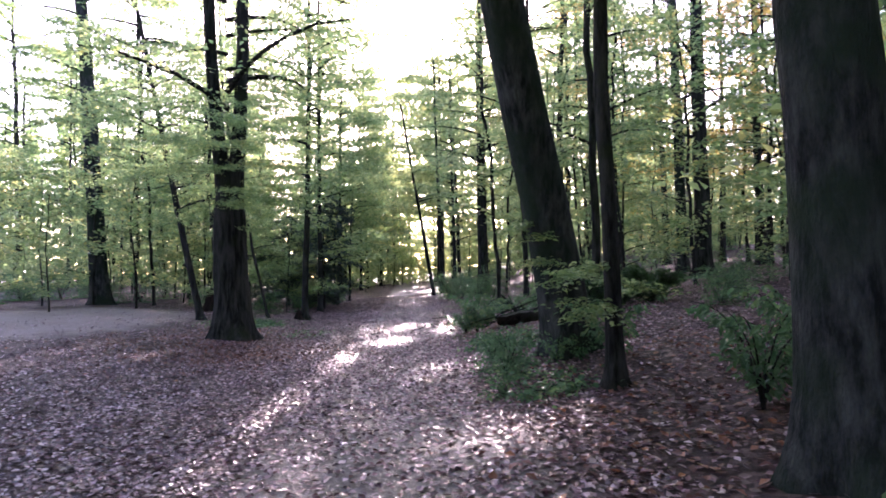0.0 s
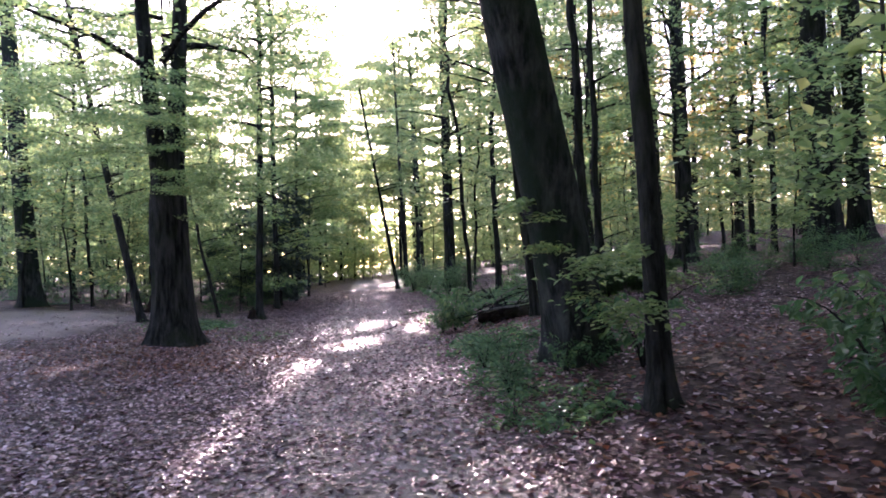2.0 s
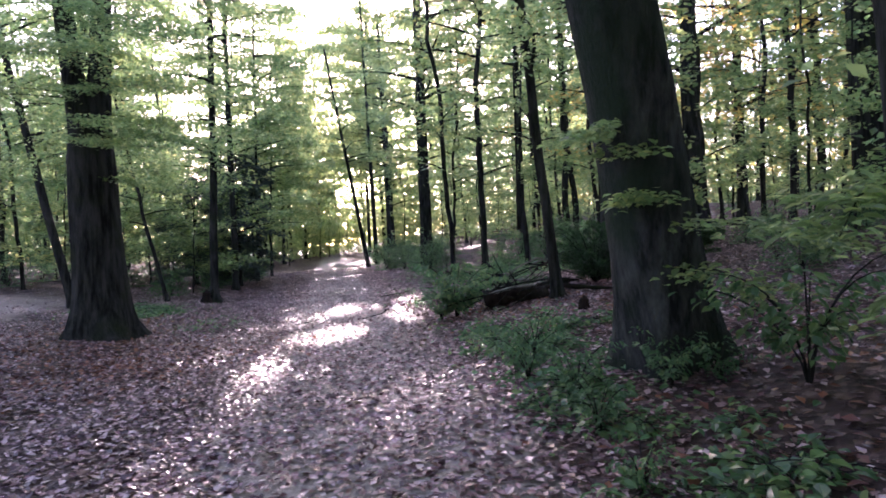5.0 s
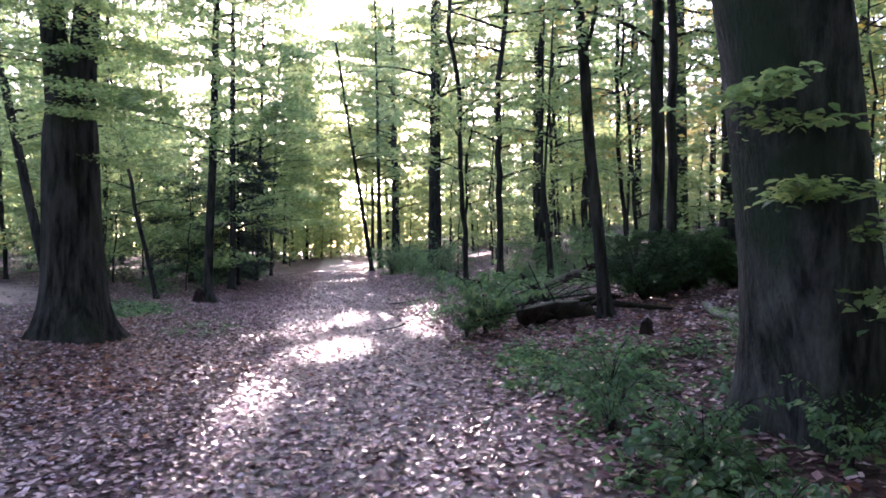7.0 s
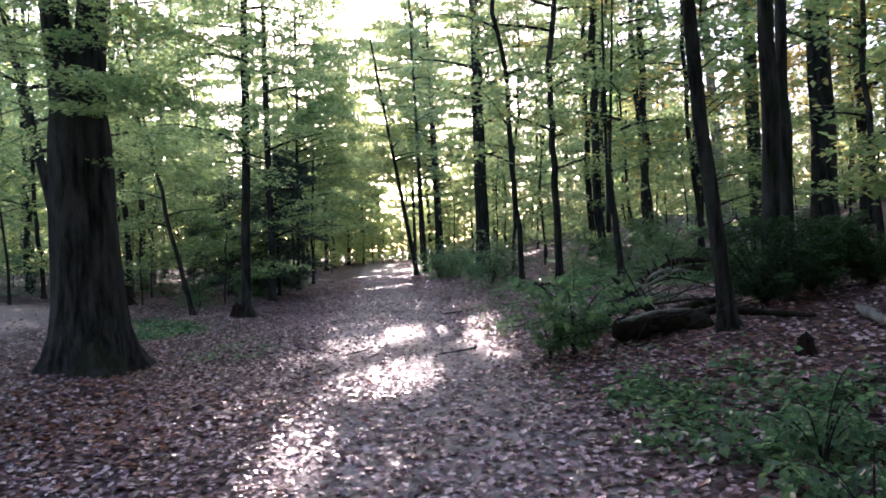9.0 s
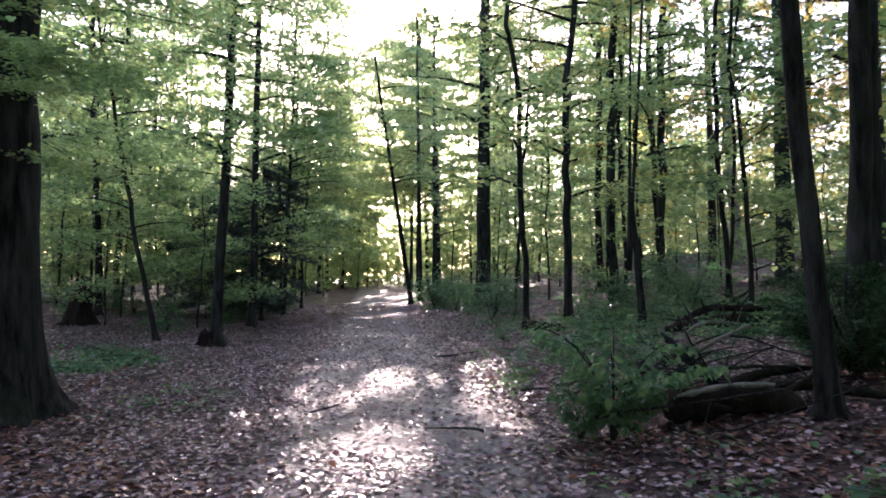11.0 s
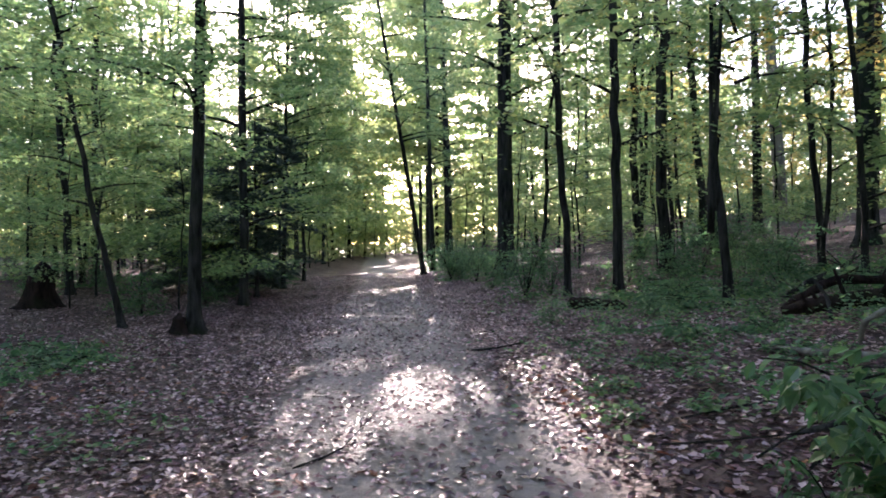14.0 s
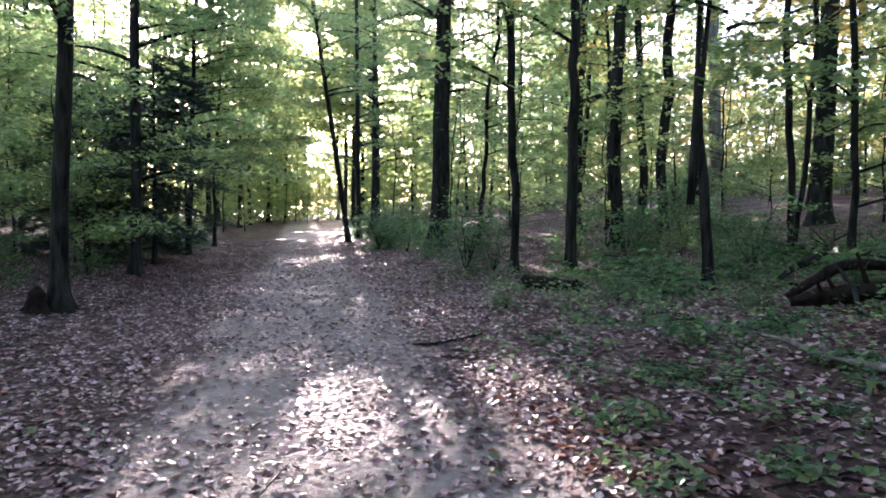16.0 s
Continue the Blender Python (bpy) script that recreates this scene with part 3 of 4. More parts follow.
for k, (x, y) in enumerate(((-11.0, 36.0), (-13.2, 40.0), (-9.6, 33.2), (-14.8, 36.4), (-10.2, 44.0), (-12.4, 32.6))):
    copy_thing(POLES[k % 4], place(x, y) @ Matrix.Rotation(2.1 * k, 4, "Z") @ Matrix.Scale(0.95, 4))
for k, kind in enumerate(POLES + SAPLINGS + TALL + GOLDEN):
    kind.matrix_world = place((-40 + 5.5 * k) if k < 6 else (-24 + 5.5 * k), 74)

# tall trees that close the far end of the path and arch over it; leaf colour paled as by haze
FAR = "tall tree closing the far end of the path"
for k, (x, y, lx, h) in enumerate(((-5.6, 56, 0.0, 16), (4.6, 55, -0.03, 20), (-6.2, 66, 0.0, 13), (5.0, 68, -0.05, 24), (-3.2, 80, 0.02, 24), (-1.6, 85, 0.0, 27),
                                   (3.6, 79, -0.03, 27), (-7.5, 82, 0.02, 15), (7.8, 86, 0.0, 26), (-2.6, 90, 0.0, 28), (-5.5, 92, 0.0, 17), (0.5, 97, 0.0, 22))):
    tree(x, y, 0.17, h, (lx, 0), BARK, limbs=(1.6 if y > 70 else 4.0, h - 1, 30, 4.6), per_metre=58, size=0.36, leaf=LEAF_HAZED, label=FAR, seed=300 + k, tilt=0.9)
for x, y, h, face in ((3.5, 60.0, 21, math.pi), (3.3, 65.0, 23, math.pi), (3.9, 51.0, 17, math.pi), (-4.4, 63.0, 20, 0.0), (-4.2, 70.0, 25, 0.0)):
    tree(x, y, 0.16, h, (-0.01, 0), BARK, limbs=(6.5, h - 1, 30, 4.6 if face else 3.0), per_metre=70, size=0.30, leaf=LEAF_HAZED, label="tree with boughs reaching over the path", seed=int(330 + y), tilt=0.9, facing=face)
for k in range(16):
    copy_thing(SAPLINGS[k % 4], place(-7.5 + 1.0 * k, 75 + 3.5 * math.sin(2.1 * k)) @ Matrix.Rotation(1.3 * k, 4, "Z") @ Matrix.Scale(0.8 + 0.05 * (k % 5), 4))

# ---- distant woodland, too far off to be told apart, and an unseen ring against sky light ----
def distant_wood():
    rng = np.random.default_rng(31)
    stems, cs = [], []
    for k in range(200):
        a = rng.uniform(-1.25, 1.25)
        d = rng.uniform(88, 135)
        if 0.46 < a < 0.66 and rng.uniform() < 0.4:
            continue
        x, y = d * math.sin(a), d * math.cos(a)
        z, h = float(land(x, y)), rng.uniform(16, 26)
        s = np.linspace(0, h, 5)
        stems.append(tube(np.stack([x + rng.normal(0, 0.02) * s, y + 0 * s, z + s - 0.3], 1), 0.2 * (1 - 0.6 * s / h), 5))
        n = 480
        hh = rng.beta(1.1, 1.3, n) * h + 0.4
        spread = 3.4 * np.sqrt(rng.uniform(size=n)) * np.clip(1.25 - hh / h, 0.3, 1)
        b_ = rng.uniform(0, 6.28, n)
        cs.append(np.stack([x + spread * np.cos(b_), y + spread * np.sin(b_), z + np.round(hh / 0.9) * 0.9 + rng.normal(0, 0.15, n)], 1))
    # unseen ring of trees behind the start, added to block the sky there
    for k in range(110):
        a, d = rng.uniform(1.3, 2 * math.pi - 1.3), rng.uniform(24, 42)
        x, y, h, n = d * math.sin(a), 6 + d * math.cos(a), rng.uniform(16, 24), 260
        hh, b_ = rng.beta(1.0, 1.2, n) * h + 0.3, rng.uniform(0, 6.28, n)
        spread = 3.6 * np.sqrt(rng.uniform(size=n))
        cs.append(np.stack([x + spread * np.cos(b_), y + spread * np.sin(b_), hh], 1))
        s = np.linspace(0, h, 5)
        stems.append(tube(np.stack([x + 0 * s, y + 0 * s, float(land(x, y)) + s - 0.3], 1), 0.2 * (1 - 0.6 * s / h), 5))
    ob = new("distant_trunks", mesh("distant_trunks", *joined(stems), BARK, True))
    tagged(ob, "dark trunks of the far wood and of an unseen shading ring", "woodland", kind="stuff")
    c = np.vstack(cs)
    ob = new("distant_foliage", mesh("distant_foliage", *leaves(c[~in_gap(c)], 0.85, rng, 0.9), LEAF))
    tagged(ob, "pale green foliage of the far wood and an unseen shading ring", "woodland", kind="stuff")
    n = 44000
    a, d = rng.uniform(-1.1, 1.1, n), rng.uniform(60, 96, n)
    x, y = d * np.sin(a), d * np.cos(a)
    top = 8.5 + 3.5 * np.sin(a * 17 + 1) + 2.5 * np.sin(a * 41 + d * 0.2)
    top = np.where(a > 0.05, top * 0.75, top)
    top = np.where((a > 0.44) & (a < 0.68), 2.6, top)
    low = np.stack([x, y, land(x, y) + rng.beta(1, 1.25, n) * top], 1)
    low[:, 2] = np.round(low[:, 2] / 0.55 + 0.3 * np.sin(x)) * 0.55 + rng.normal(0, 0.12, n)
    low = low[((np.abs(x) > 3.5) | (y > 79)) & (low[:, 2] > land(x, y))]
    n = 4200
    x, y = rng.uniform(-11, 11, n), rng.uniform(79, 95, n)
    low = np.vstack([low, np.stack([x, y, land(x, y) + rng.beta(1, 1.4, n) * 6.5], 1)])
    # haze over the far growth is painted as a paler leaf colour
    ob = new("distant_undergrowth", mesh("distant_undergrowth", *leaves(low[~in_gap(low)], 0.55, rng, 0.9), LEAF_HAZED))
    tagged(ob, "dense far growth with haze put into its pale leaf colour", "woodland", kind="stuff")
    n = 13000
    a, d = rng.uniform(0.34, 0.80, n), rng.uniform(54, 88, n)
    x, y = d * np.sin(a), d * np.cos(a)
    z = land(x, y) + 1.2 + rng.beta(1.1, 1.3, n) * (11 + 3 * np.sin(a * 37))
    gold = np.stack([x, y, np.round(z / 0.7 + 0.3 * np.sin(x)) * 0.7 + rng.normal(0, 0.14, n)], 1)
    ob = new("distant_golden_foliage", mesh("distant_golden_foliage", *leaves(gold, 0.5, rng, 0.9), LEAF_GOLD))
    tagged(ob, "golden autumn foliage far up the bank", "woodland", kind="stuff")


distant_wood()


# ---- shrubs and low plants ----
def shrub_thing(name, seed, height, spread, stems, count, size, leaf, label, category, group, shape=leaves):
    rng = np.random.default_rng(seed)
    root = new(name)
    tubes_, lines = [], []
    for k in range(stems):
        a, s = rng.uniform(0, 6.28), np.linspace(0, 1, 5)
        out, up = spread * rng.uniform(0.3, 1.0), height * rng.uniform(0.6, 1.05)
        sway = a + rng.normal(0, 0.5) * s
        line = np.stack([np.cos(sway) * out * s ** 1.1, np.sin(sway) * out * s ** 1.1, up * (1.5 * s - 0.6 * s ** 2) - 0.04], 1)
        tubes_.append(tube(line, (0.006 + 0.003 * height) * (1 - 0.75 * s), 4))
        lines.append((line[1:], a, 0.6 * up))
        for _ in range(4):
            q = int(rng.integers(0, 4))
            b_ = a + rng.normal(0, 1.4)
            ln = (0.5 * spread + 0.15) * rng.uniform(0.5, 1.3)
            twig = np.stack([line[q, 0] + np.cos(b_) * ln * s, line[q, 1] + np.sin(b_) * ln * s, line[q, 2] + 0.15 * ln * s - 0.15 * ln * s ** 2], 1)
            tubes_.append(tube(twig, 0.007 * (1 - 0.7 * s), 3))
            lines.append((twig, b_, ln * 1.6))
    tagged(part("branchwork", mesh("branchwork", *joined(tubes_), BARK, True), root), kind="stuff")
    total = sum(l[2] for l in lines)
    c, a = sprays(lines, count / total, size, rng, 0.05, 0.45)
    n = count // 3
    ring, r_ = rng.uniform(0, 6.28, n), spread * np.sqrt(rng.uniform(0.02, 0.7, n))
    skirt = np.stack([r_ * np.cos(ring), r_ * np.sin(ring), height * rng.beta(1.0, 1.8, n) * 0.6], 1)
    c, a = np.vstack([c, skirt]), np.concatenate([a, ring])
    c[:, 2] = np.maximum(c[:, 2], 0.04)
    part("foliage", mesh("foliage", *shape(c, size, rng, 0.5, a), leaf), root)
    return tagged(root, label, category, group)


SHRUBS = [shrub_thing("shrub", 400 + k, 1.3 + 0.35 * k, 0.85, 7, 1300, 0.085, LEAF_DARK, "leafy green woodland shrub on the forest floor", "shrub", "undergrowth") for k in range(3)]
HERBS = [shrub_thing("low_plant", 420 + k, 0.24 + 0.07 * k, 0.42, 5, 110, 0.12, LEAF_DARK, "low green plant among fallen leaves", "plant", "low plants", fine_leaves) for k in range(3)]


def put(kind, x, y, s, turn):
    copy_thing(kind, place(x, y) @ Matrix.Rotation(turn, 4, "Z") @ Matrix.Scale(s, 4))


def bank(kinds, count, x0, x1, y0, y1, s0, s1, seed):
    rng = np.random.default_rng(seed)
    for _ in range(count):
        put(kinds[int(rng.integers(len(kinds)))], rng.uniform(x0, x1), rng.uniform(y0, y1), rng.uniform(s0, s1), rng.uniform(0, 6.28))


bank(HERBS, 26, 1.25, 2.1, 6.9, 13.0, 0.45, 0.85, 51)          # along the right edge, by the leaning beech
bank(HERBS, 32, 1.75, 4.4, 17.0, 21.5, 0.25, 0.5, 53)
bank(HERBS, 12, -5.8, -4.2, 20.5, 23.5, 0.6, 1.1, 54)
bank(HERBS, 26, 4.5, 9.5, 21.0, 26.0, 0.8, 1.6, 55)
bank(SHRUBS, 22, 2.4, 4.6, 23.5, 46.0, 0.5, 1.1, 56)         # behind the right verge
bank(SHRUBS, 18, -6.4, -4.2, 27.5, 50.0, 0.5, 1.0, 57)       # behind the left verge
bank(SHRUBS, 20, -22.0, -7.0, 30.0, 48.0, 0.7, 1.3, 58)
bank(SHRUBS, 14, 6.0, 14.0, 24.0, 40.0, 0.5, 0.9, 59)
bank(SHRUBS, 16, 13.0, 30.0, 36.0, 52.0, 0.8, 1.5, 64)
bank(SHRUBS, 14, 6.5, 12.0, 12.8, 17.5, 0.35, 0.6, 60)      # low green band behind the leaning beech
bank(HERBS, 22, 3.4, 6.4, 16.8, 20.0, 0.4, 0.9, 61)
bank(HERBS, 18, 1.6, 3.1, 10.0, 13.2, 0.4, 0.75, 63)
for x, y, s in ((1.75, 8.3, 0.6), (2.15, 8.0, 0.6), (1.6, 8.9, 0.6), (2.25, 3.05, 0.8), (2.55, 2.9, 0.9), (1.9, 9.3, 0.7)):
    put(HERBS[int(10 * x) % 3], x, y, s, 7 * x)
for x, y, s in ((4.9, 20.9, 0.32), (6.2, 20.9, 0.4), (7.2, 20.3, 0.45), (6.2, 23.6, 0.4), (8.6, 26.4, 0.55), (5.0, 23.4, 0.4), (9.6, 27.6, 0.5), (4.0, 22.6, 0.35), (2.5, 22.9, 0.3), (3.1, 10.9, 0.4)):
    put(SHRUBS[int(10 * x) % 3], x, y, s, 5 * x)
for k, kind in enumerate(SHRUBS + HERBS):
    kind.matrix_world = place(6.5 + 1.3 * k, 27 + k)

def arching_shrub(x, y, seed, size=1.0, thick=1.3):
    """An open shrub whose branches arch outward and hang their leaves."""
    rng = np.random.default_rng(seed)
    root = new("shrub")
    root.matrix_world = place(x, y) @ Matrix.Rotation(0.7 * (seed - 440), 4, "Z") @ Matrix.Scale(size, 4)
    s = np.linspace(0, 1, 8)
    cs, al = [], []
    for a, out, up, n in ((3.3, 0.85, 1.15, 34), (2.5, 0.55, 1.0, 46), (4.3, 0.6, 0.95, 50), (5.2, 0.65, 0.8, 46), (0.2, 0.75, 1.0, 50), (-0.5, 0.95, 0.85, 54), (1.2, 0.6, 1.1, 44), (3.9, 0.4, 0.6, 44), (5.8, 0.45, 0.55, 36), (2.0, 0.4, 0.7, 36)):
        line = np.stack([np.cos(a) * out * s ** 1.5, np.sin(a) * out * s ** 1.5, up * (1.9 * s - 0.95 * s ** 2) - 0.03], 1)
        part("branch", mesh("branch", *tube(line, 0.013 * (1 - 0.75 * s), 5), BARK, True), root)
        n = int(thick * n)
        q = rng.uniform(0.26, 0.94, n)
        side = np.where(rng.uniform(size=n) < 0.5, 1.0, -1.0)
        c = np.stack([np.interp(q, s, line[:, k]) for k in range(3)], 1)
        ang = a + side * rng.normal(1.1, 0.35, n)
        away = rng.uniform(0.03, 0.20, n)
        c[:, 0] += np.cos(ang) * away
        c[:, 1] += np.sin(ang) * away
        c[:, 2] -= 0.25 * away + rng.uniform(0.0, 0.07, n)
        cs.append(c)
        al.append(ang)
    c, ang = np.vstack(cs), np.concatenate(al)
    c[:, 2] = np.maximum(c[:, 2], 0.06)
    part("foliage", mesh("foliage", *fine_leaves(c, 0.105, rng, 0.4, ang, 0.55, 0.6), LEAF_DARK), root)
    tagged(root, "open arching green shrub with hanging leaves by the path", "shrub")


arching_shrub(1.75, 14.85, 440, 0.92, 2.4)
arching_shrub(1.5, 14.95, 441, 0.5, 1.6)
arching_shrub(3.25, 5.5, 442, 0.95, 1.5)
arching_shrub(4.3, 6.6, 443, 0.9, 1.5)
arching_shrub(2.85, 8.3, 444, 0.85, 0.9)
for k, (x, y, s) in enumerate(((1.45, 8.5, 0.40), (1.62, 9.3, 0.48), (1.5, 10.2, 0.45), (1.8, 10.9, 0.5), (1.3, 7.6, 0.30), (2.25, 9.0, 0.45), (2.55, 8.85, 0.35))):
    arching_shrub(x, y, 460 + k, s, 0.8)


def yew_bush(x, y, height, spread, seed):
    """A dense dark bush of drooping feathery boughs."""
    rng = np.random.default_rng(seed)
    root = new("shrub")
    root.matrix_world = place(x, y)
    s = np.linspace(0, 1, 7)
    tubes_, cs, al = [], [], []
    for k in range(46):
        a, out, up = rng.uniform(0, 6.28), spread * rng.uniform(0.45, 1.1), height * rng.uniform(0.35, 1.0)
        line = np.stack([np.cos(a) * out * s, np.sin(a) * out * s, up * (1.9 * s - 1.05 * s ** 2.2) + 0.02], 1)
        tubes_.append(tube(line, 0.012 * (1 - 0.8 * s), 4))
        n = 420
        q = rng.uniform(0.15, 1.0, n)
        c = np.stack([np.interp(q, s, line[:, i]) for i in range(3)], 1)
        side = np.where(rng.uniform(size=n) < 0.5, 1.0, -1.0)
        lat = rng.uniform(0, 0.26, n) * (1.15 - q)
        ang = a + side * 1.0
        c[:, 0] += np.cos(ang) * lat
        c[:, 1] += np.sin(ang) * lat
        c[:, 2] += rng.normal(0, 0.025, n) - 0.3 * lat
        cs.append(c)
        al.append(ang)
    c = np.vstack(cs)
    c[:, 2] = np.maximum(c[:, 2], 0.03)
    tagged(part("branchwork", mesh("branchwork", *joined(tubes_), BARK, True), root), kind="stuff")
    part("foliage", mesh("foliage", *leaves(c, 0.06, rng, 0.4, np.concatenate(al), 0.32), YEW), root)
    tagged(root, "dense dark green feathery bush behind a brush pile", "shrub")


yew_bush(4.45, 15.5, 1.25, 0.95, 450)
yew_bush(5.4, 15.9, 1.2, 0.9, 451)
yew_bush(6.2, 15.8, 1.0, 0.8, 452)


# ---- fallen wood ----
def log_thing(name, points, r0, r1, bark, label, category, seed, stubs=3, sides=12):
    """A fallen stem along a bent line, with broken stubs."""
    rng = np.random.default_rng(seed)
    ctrl = np.array(points, float)
    s = np.linspace(0, len(ctrl) - 1, 14)
    line = np.stack([np.interp(s, np.arange(len(ctrl)), ctrl[:, q]) for q in range(3)], 1)
    line[1:-1] = (line[:-2] + 2 * line[1:-1] + line[2:]) / 4
    foot = line[0].copy()
    foot[2] = float(land(foot[0], foot[1]))
    line[:, 2] += land(line[:, 0], line[:, 1])
    root = new(name)
    root.location = foot
    v, f = tube(line - foot, np.linspace(r0, r1, 14) * rng.uniform(0.78, 1.18, 14) * np.interp(np.arange(14), [0, 1, 2, 11, 12, 13], [0.45, 0.85, 1, 1, 0.8, 0.4]), sides, 0.13, rng)
    part("stem", mesh("stem", v, f, bark, True), root)
    for _ in range(stubs):
        q = int(rng.integers(2, 12))
        d = rng.normal(0, 1, 3)
        d[2] = abs(d[2])
        d /= np.linalg.norm(d)
        h = np.linspace(0, rng.uniform(0.2, 0.6), 4)
        rr = (r0 + r1) * 0.16
        part("branch_stub", mesh("branch_stub", *tube((line[q] - foot)[None] + d[None] * h[:, None], rr * (1 - 0.5 * np.linspace(0, 1, 4)), 6), bark, True), root)
    return tagged(root, label, category)


log_thing("fallen_log", ((2.25, 15.0, 0.13), (2.7, 14.9, 0.15), (3.1, 14.75, 0.11), (3.22, 14.55, 0.05)), 0.155, 0.09, BARK_ROTTEN, "thick dark rotten log lying in the brush", "log", 1)
log_thing("fallen_log", ((2.3, 14.86, 0.27), (2.7, 14.78, 0.30), (3.05, 14.66, 0.25)), 0.024, 0.020, BARK_PALE, "short barkless stem resting on a log", "log", 2, 0)
log_thing("fallen_log", ((2.4, 15.6, 0.05), (3.1, 15.5, 0.10), (4.2, 15.8, 0.06)), 0.06, 0.045, BARK_ROTTEN, "rotten log in the brush pile", "log", 3, 4)
log_thing("fallen_log", ((2.9, 15.2, 0.14), (3.5, 14.9, 0.12), (4.2, 14.2, 0.04)), 0.045, 0.035, BARK_ROTTEN, "dark stem across the brush pile", "log", 12, 4)
log_thing("fallen_branch", ((4.6, 14.1, 0.06), (4.2, 13.1, 0.07), (3.95, 11.8, 0.05)), 0.055, 0.04, BARK_PALE, "pale bare branch lying on dead leaves", "branch", 4, 1, 8)
log_thing("fallen_branch", ((2.78, 14.95, 0.2), (2.55, 15.15, 0.5), (2.4, 15.35, 0.72)), 0.05, 0.03, BARK, "grey branch arching out of the brush pile", "branch", 6, 2, 7)
log_thing("fallen_branch", ((2.7, 15.9, 0.25), (3.0, 15.5, 0.55), (3.4, 15.6, 0.60), (3.7, 16.0, 0.45)), 0.018, 0.012, BARK_PALE, "curved pale branch in the brush pile", "branch", 13, 2, 6)
log_thing("fallen_branch", ((2.0, 15.9, 0.05), (2.8, 16.2, 0.28), (3.9, 16.8, 0.40)), 0.02, 0.012, BARK, "bare grey branch leaning on the brush pile", "branch", 7, 3, 7)
log_thing("fallen_branch", ((2.2, 16.4, 0.03), (3.0, 16.0, 0.20), (3.9, 15.3, 0.15)), 0.025, 0.015, BARK, "thin dark branch in the brush pile", "branch", 14, 3, 6)
log_thing("fallen_branch", ((1.9, 15.2, 0.03), (2.6, 15.9, 0.15), (3.2, 16.8, 0.25)), 0.02, 0.012, BARK, "thin dark branch in the brush pile", "branch", 15, 3, 6)
log_thing("fallen_branch", ((3.84, 19.95, 0.02), (3.62, 19.1, 0.05), (3.45, 18.55, 0.06), (3.58, 18.05, 0.07), (4.1, 17.6, 0.04)), 0.012, 0.036, BARK_PALE, "pale crooked branch lying on dead leaves", "branch", 5, 2, 8)
log_thing("fallen_branch", ((4.15, 18.2, 0.04), (3.98, 17.95, 0.30), (4.2, 17.85, 0.42), (4.8, 18.0, 0.30)), 0.03, 0.02, BARK_PALE, "bent pale branch standing out of dead leaves", "branch", 16, 1, 8)
log_thing("fallen_log", ((4.9, 20.5, 0.16), (5.7, 20.0, 0.20), (6.9, 19.4, 0.12)), 0.10, 0.11, BARK_ROTTEN, "thick dark fallen trunk half hidden by plants", "log", 17, 5, 14)
log_thing("fallen_log", ((5.2, 20.9, 0.12), (5.9, 20.8, 0.40), (6.6, 20.2, 0.32)), 0.06, 0.07, BARK_ROTTEN, "dark broken stem leaning on a fallen trunk", "log", 18, 4, 10)
log_thing("fallen_branch", ((5.0, 19.7, 0.02), (5.1, 19.9, 0.30), (5.05, 20.1, 0.55)), 0.028, 0.015, BARK, "grey snapped branch standing by a fallen trunk", "branch", 19, 0, 7)
log_thing("fallen_log", ((3.3, 24.6, 0.09), (3.7, 24.2, 0.10), (4.2, 24.0, 0.08)), 0.12, 0.10, BARK_ROTTEN, "short dark log on the verge", "log", 8, 1)
log_thing("fallen_branch", ((6.0, 22.0, 0.1), (7.4, 22.6, 0.35), (8.6, 23.8, 0.45)), 0.06, 0.03, BARK, "dark fallen branch in low plants", "branch", 9, 3, 7)
log_thing("twig", ((-0.95, 17.3, 0.015), (-0.75, 17.45, 0.02), (-0.55, 17.75, 0.015)), 0.012, 0.007, BARK, "thin dark twig lying on the path", "twig", 10, 1, 5)
log_thing("twig", ((0.95, 21.4, 0.02), (1.3, 21.3, 0.03), (1.75, 21.45, 0.02)), 0.02, 0.012, BARK, "dark stick lying by the path edge", "twig", 11, 1, 5)


def brush_pile():
    rng = np.random.default_rng(23)
    root = new("brush_pile")
    root.matrix_world = place(3.0, 15.6)
    z0 = root.matrix_world.translation.z
    for k in range(26):
        x, y = rng.normal(3.0, 0.65), rng.normal(15.7, 0.75)
        a, ln = rng.uniform(0, 6.28), rng.uniform(0.6, 1.9)
        s = np.linspace(-0.5, 0.5, 6)
        bend = rng.normal(0, 0.15)
        px, py = x + np.cos(a) * ln * s + bend * s * s * 4 * 0.3, y + np.sin(a) * ln * s
        pz = land(px, py) + rng.uniform(0.02, 0.32) + s * rng.normal(0, 0.35)
        pz = np.maximum(pz, land(px, py) + 0.01)
        part("stick", mesh("stick", *tube(np.stack([px - 3.0, py - 15.6, pz - z0], 1), rng.uniform(0.006, 0.018) * (1 - 0.6 * (s + 0.5)), 5), BARK, True), root)
    tagged(root, "tangled heap of dead sticks beside a rotten log", "brush pile")


brush_pile()


def stump(x, y, r, h, label, seed):
    rng = np.random.default_rng(seed)
    root = new("tree_stump")
    root.matrix_world = place(x, y)
    z = np.array([-0.1, 0.0, 0.1, 0.25, 0.5, 0.75, 0.95, 1.0]) * h
    v, f = tube(np.stack([0.05 * z, 0.02 * z, z], 1), r * (0.65 + 0.75 * np.exp(-np.clip(z, 0, None) / (0.3 * h))), 16, 0.10, rng)
    part("stump", mesh("stump", v, f, BARK_ROTTEN, True), root)
    return tagged(root, label, "stump")


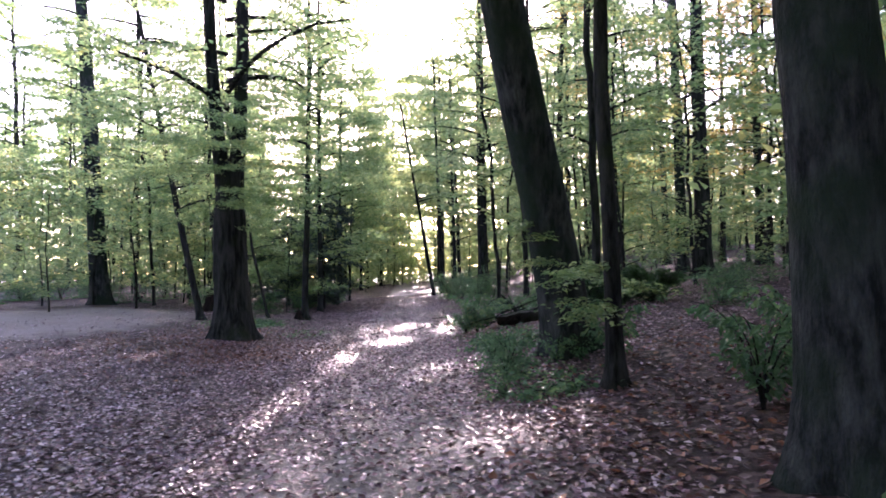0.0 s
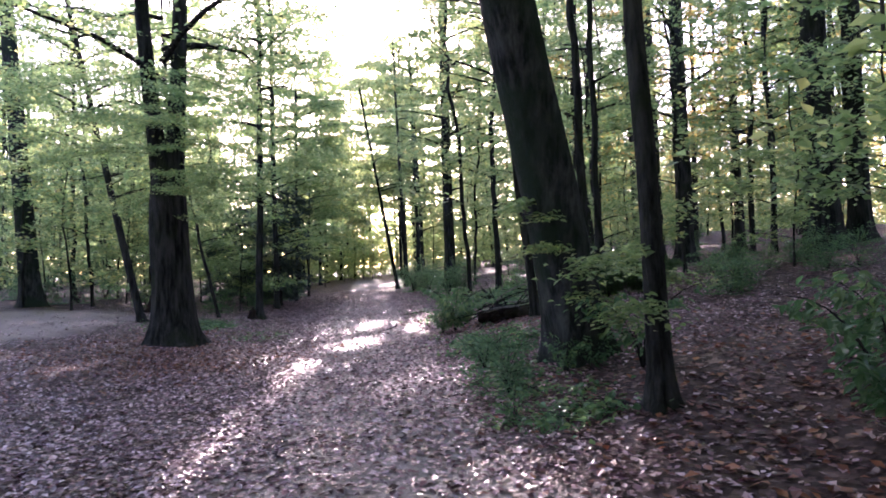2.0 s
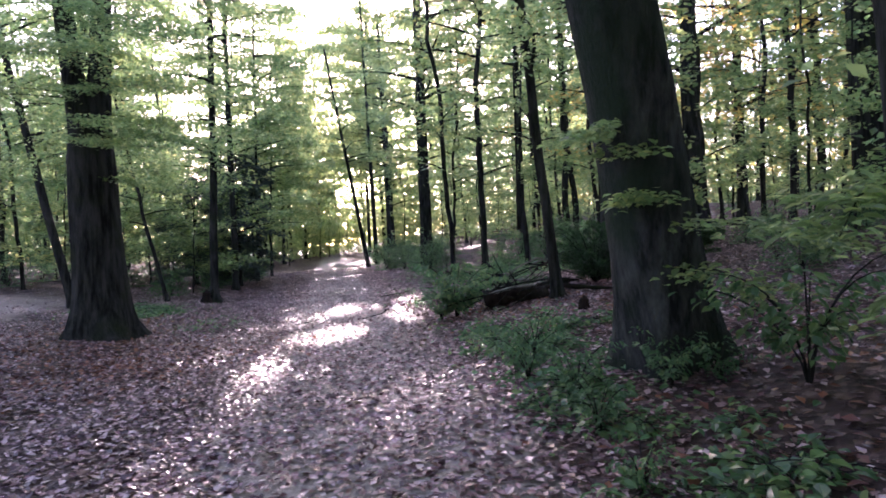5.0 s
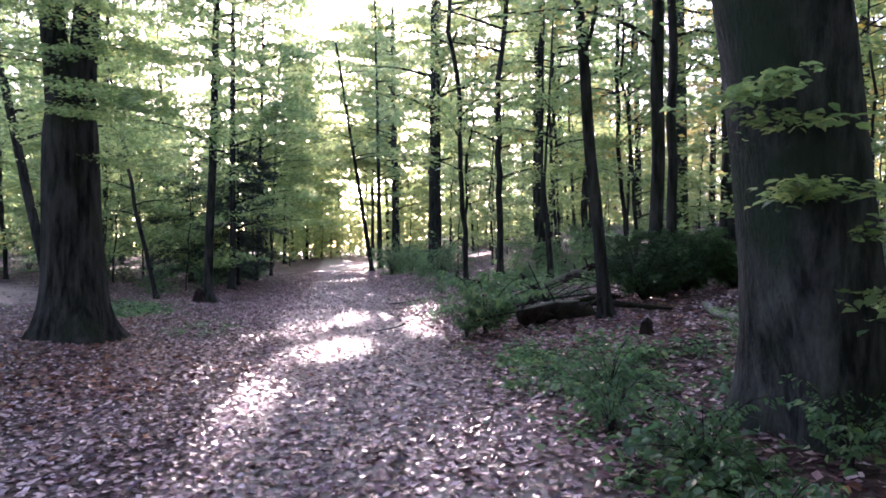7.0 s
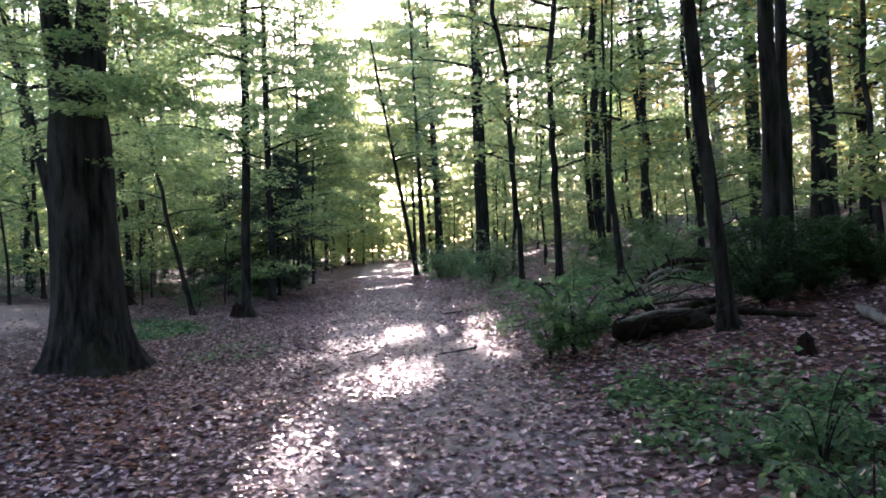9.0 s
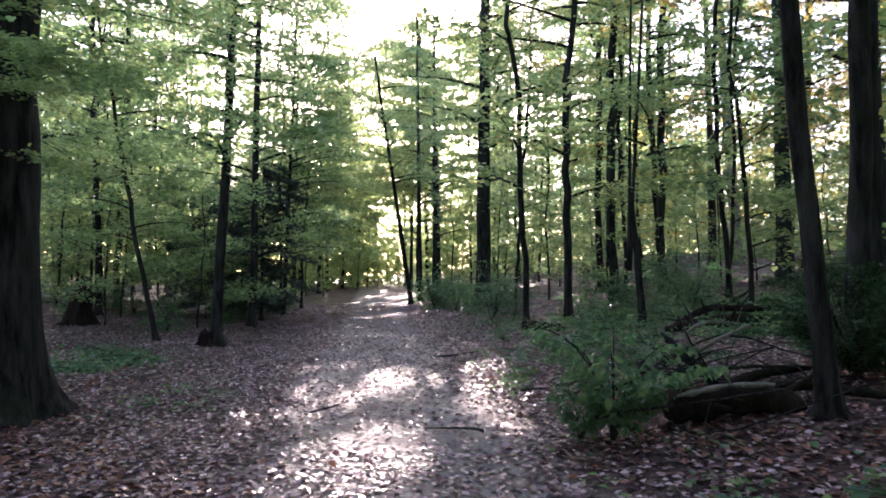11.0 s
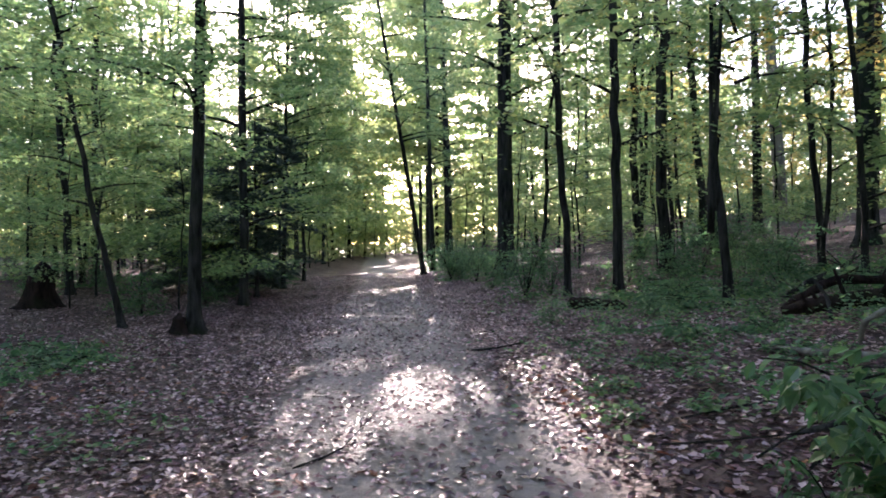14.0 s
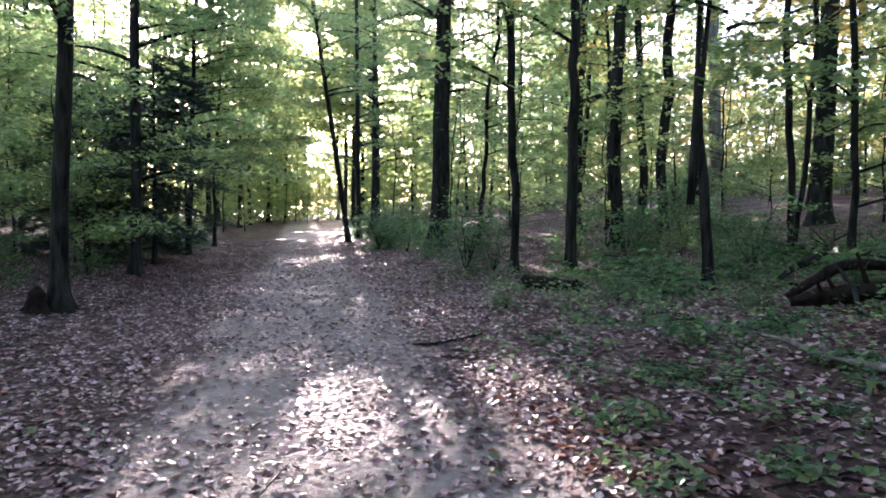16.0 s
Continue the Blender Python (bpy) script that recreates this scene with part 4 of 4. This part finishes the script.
stump(-8.6, 29.4, 0.42, 0.9, "dark mossy tree stump among saplings", 1)
stump(-4.12, 25.35, 0.17, 0.34, "small dark stump at the foot of a tree", 2)
stump(3.15, 12.9, 0.09, 0.17, "low brown rotten stump in dead leaves", 3)


def creepers():
    rng = np.random.default_rng(91)
    cs = []
    for cx, cy, rx, ry, n, h in ((2.2, 18.2, 0.55, 0.9, 900, 0.11), (2.9, 19.6, 0.8, 1.0, 900, 0.11), (1.75, 17.3, 0.25, 0.5, 350, 0.10), (3.6, 21.4, 1.0, 0.8, 900, 0.14),
                                 (1.8, 11.8, 0.35, 1.3, 800, 0.11), (1.7, 8.6, 0.3, 1.0, 600, 0.11), (2.4, 12.6, 0.5, 0.7, 350, 0.11), (-5.2, 22.0, 0.9, 1.0, 900, 0.22), (-2.8, 18.7, 0.45, 0.7, 600, 0.10),
                                 (6.4, 22.6, 1.6, 1.0, 2600, 0.36), (4.9, 24.6, 1.0, 1.0, 1400, 0.30), (4.2, 22.6, 0.8, 0.8, 900, 0.24), (8.2, 24.6, 1.8, 1.3, 2800, 0.40), (3.2, 25.5, 0.6, 1.6, 1000, 0.30), (5.7, 19.2, 0.8, 0.45, 1500, 0.32)):
        x, y = rng.normal(cx, rx, n), rng.normal(cy, ry, n)
        patch = np.sin(5.1 * x + 2.0 * y) * np.sin(4.3 * y - 1.2 * x)
        keep = patch > (0.12 if h < 0.2 else -0.25)
        x, y, patch = x[keep], y[keep], patch[keep]
        cs.append(np.stack([x, y, land(x, y) + 0.03 + rng.uniform(0.0, 1.0, len(x)) * h * np.clip(0.55 + patch, 0.2, 1)], 1))
    c = np.vstack(cs)
    ob = new("ground_creepers", mesh("ground_creepers", *leaves(c, 0.07, rng, 0.35, None, 0.8), LEAF_DARK))
    tagged(ob, "small green creeping leaves between dead leaves", "plants", kind="stuff")


creepers()


# ---- a young spruce ----
def spruce(x, y, height, seed):
    rng = np.random.default_rng(seed)
    root = new("spruce_tree")
    root.matrix_world = place(x, y)
    me, path = trunk_mesh("trunk", height, 0.08, (0, 0), rng, BARK, sides=8, top=0.15)
    part("trunk", me, root)
    t, lines = boughs(path, 0.05, 0.5, height, 64, 1.9, rng, 0.02, 0.16)
    tagged(part("branchwork", mesh("branchwork", *joined(t), BARK, True), root), kind="stuff")
    c, a = sprays(lines, 130, 0.2, rng, 0.05, 0.4)
    part("needles", mesh("needles", *leaves(c, 0.22, rng, 0.35, a, 0.35), NEEDLE), root)
    tagged(root, "dark blue-green young spruce behind slim trunks", "tree")


spruce(-4.3, 34.5, 6.0, 5)
spruce(-6.4, 35.6, 5.0, 6)


# ---- fallen leaves ----
def litter():
    rng = np.random.default_rng(77)
    n = 350000
    y = -4.0 + 52 * rng.uniform(size=n) ** 1.25
    x = rng.normal(0, 1, n) * (3.9 + 0.05 * y)
    off = np.abs(x + 0.12 + 0.25 * np.sin(y * 0.7) + 0.15 * np.sin(y * 1.9 + 1))
    clump = 0.5 + 0.5 * np.sin(2.1 * x + 1.3 * np.sin(1.1 * y)) * np.sin(1.7 * y + x)
    want = np.where(off < 1.3, 0.20 + 0.34 * clump + np.where(y < 15.5, 0.08, 0.0) + 0.3 * np.clip((y - 5.5) / 2, 0, 1) * np.clip((15.5 - y) / 1.5, 0, 1) + 0.35 * np.clip(off - 0.7, 0, 1), 0.75 + 0.25 * clump) 
    want = np.where(((x + 12.5) / 5) ** 2 + ((y - 22.4) / 8) ** 2 < 1, 0.3 * want, want)
    # fewer pale leaves on the near right verge, imitating the shade there
    want = want * (1 - 0.72 * np.clip((x - 1.4) / 0.8, 0, 1) * np.clip((10.2 - y) / 1.6, 0, 1))
    keep = rng.uniform(size=n) < want
    x, y = x[keep], y[keep]
    c = np.stack([x, y, land(x, y) + rng.uniform(0.005, 0.02, len(x))], 1)
    ob = new("leaf_litter", mesh("leaf_litter", *leaves(c, 0.068, rng, 0.22, None, 0.7), LITTER))
    tagged(ob, "scattered brown and tan fallen leaves on the ground", "leaves", kind="stuff")


litter()


def fresh_litter():
    """Newly fallen reddish leaves under the trees."""
    rng = np.random.default_rng(78)
    cs = []
    for cx, cy, rx, ry, n in ((-3.6, 14.3, 1.3, 1.3, 1500), (-5.2, 16.5, 1.6, 1.5, 900), (3.0, 13.2, 0.9, 1.2, 500), (1.5, 17.9, 0.3, 0.9, 130), (2.6, 5.2, 1.0, 1.6, 900), (4.4, 7.6, 1.4, 1.6, 900), (2.6, 15.0, 0.8, 0.6, 250), (-4.6, 19.5, 1.2, 1.5, 500), (-0.6, 16.9, 0.5, 0.6, 14)):
        x, y = rng.normal(cx, rx, n), rng.normal(cy, ry, n)
        cs.append(np.stack([x, y, land(x, y) + rng.uniform(0.012, 0.03, n)], 1))
    ob = new("fresh_leaf_litter", mesh("fresh_leaf_litter", *leaves(np.vstack(cs), 0.085, rng, 0.25, None, 0.75), LITTER_RED))
    tagged(ob, "reddish newly fallen leaves on the ground", "leaves", kind="stuff")


fresh_litter()
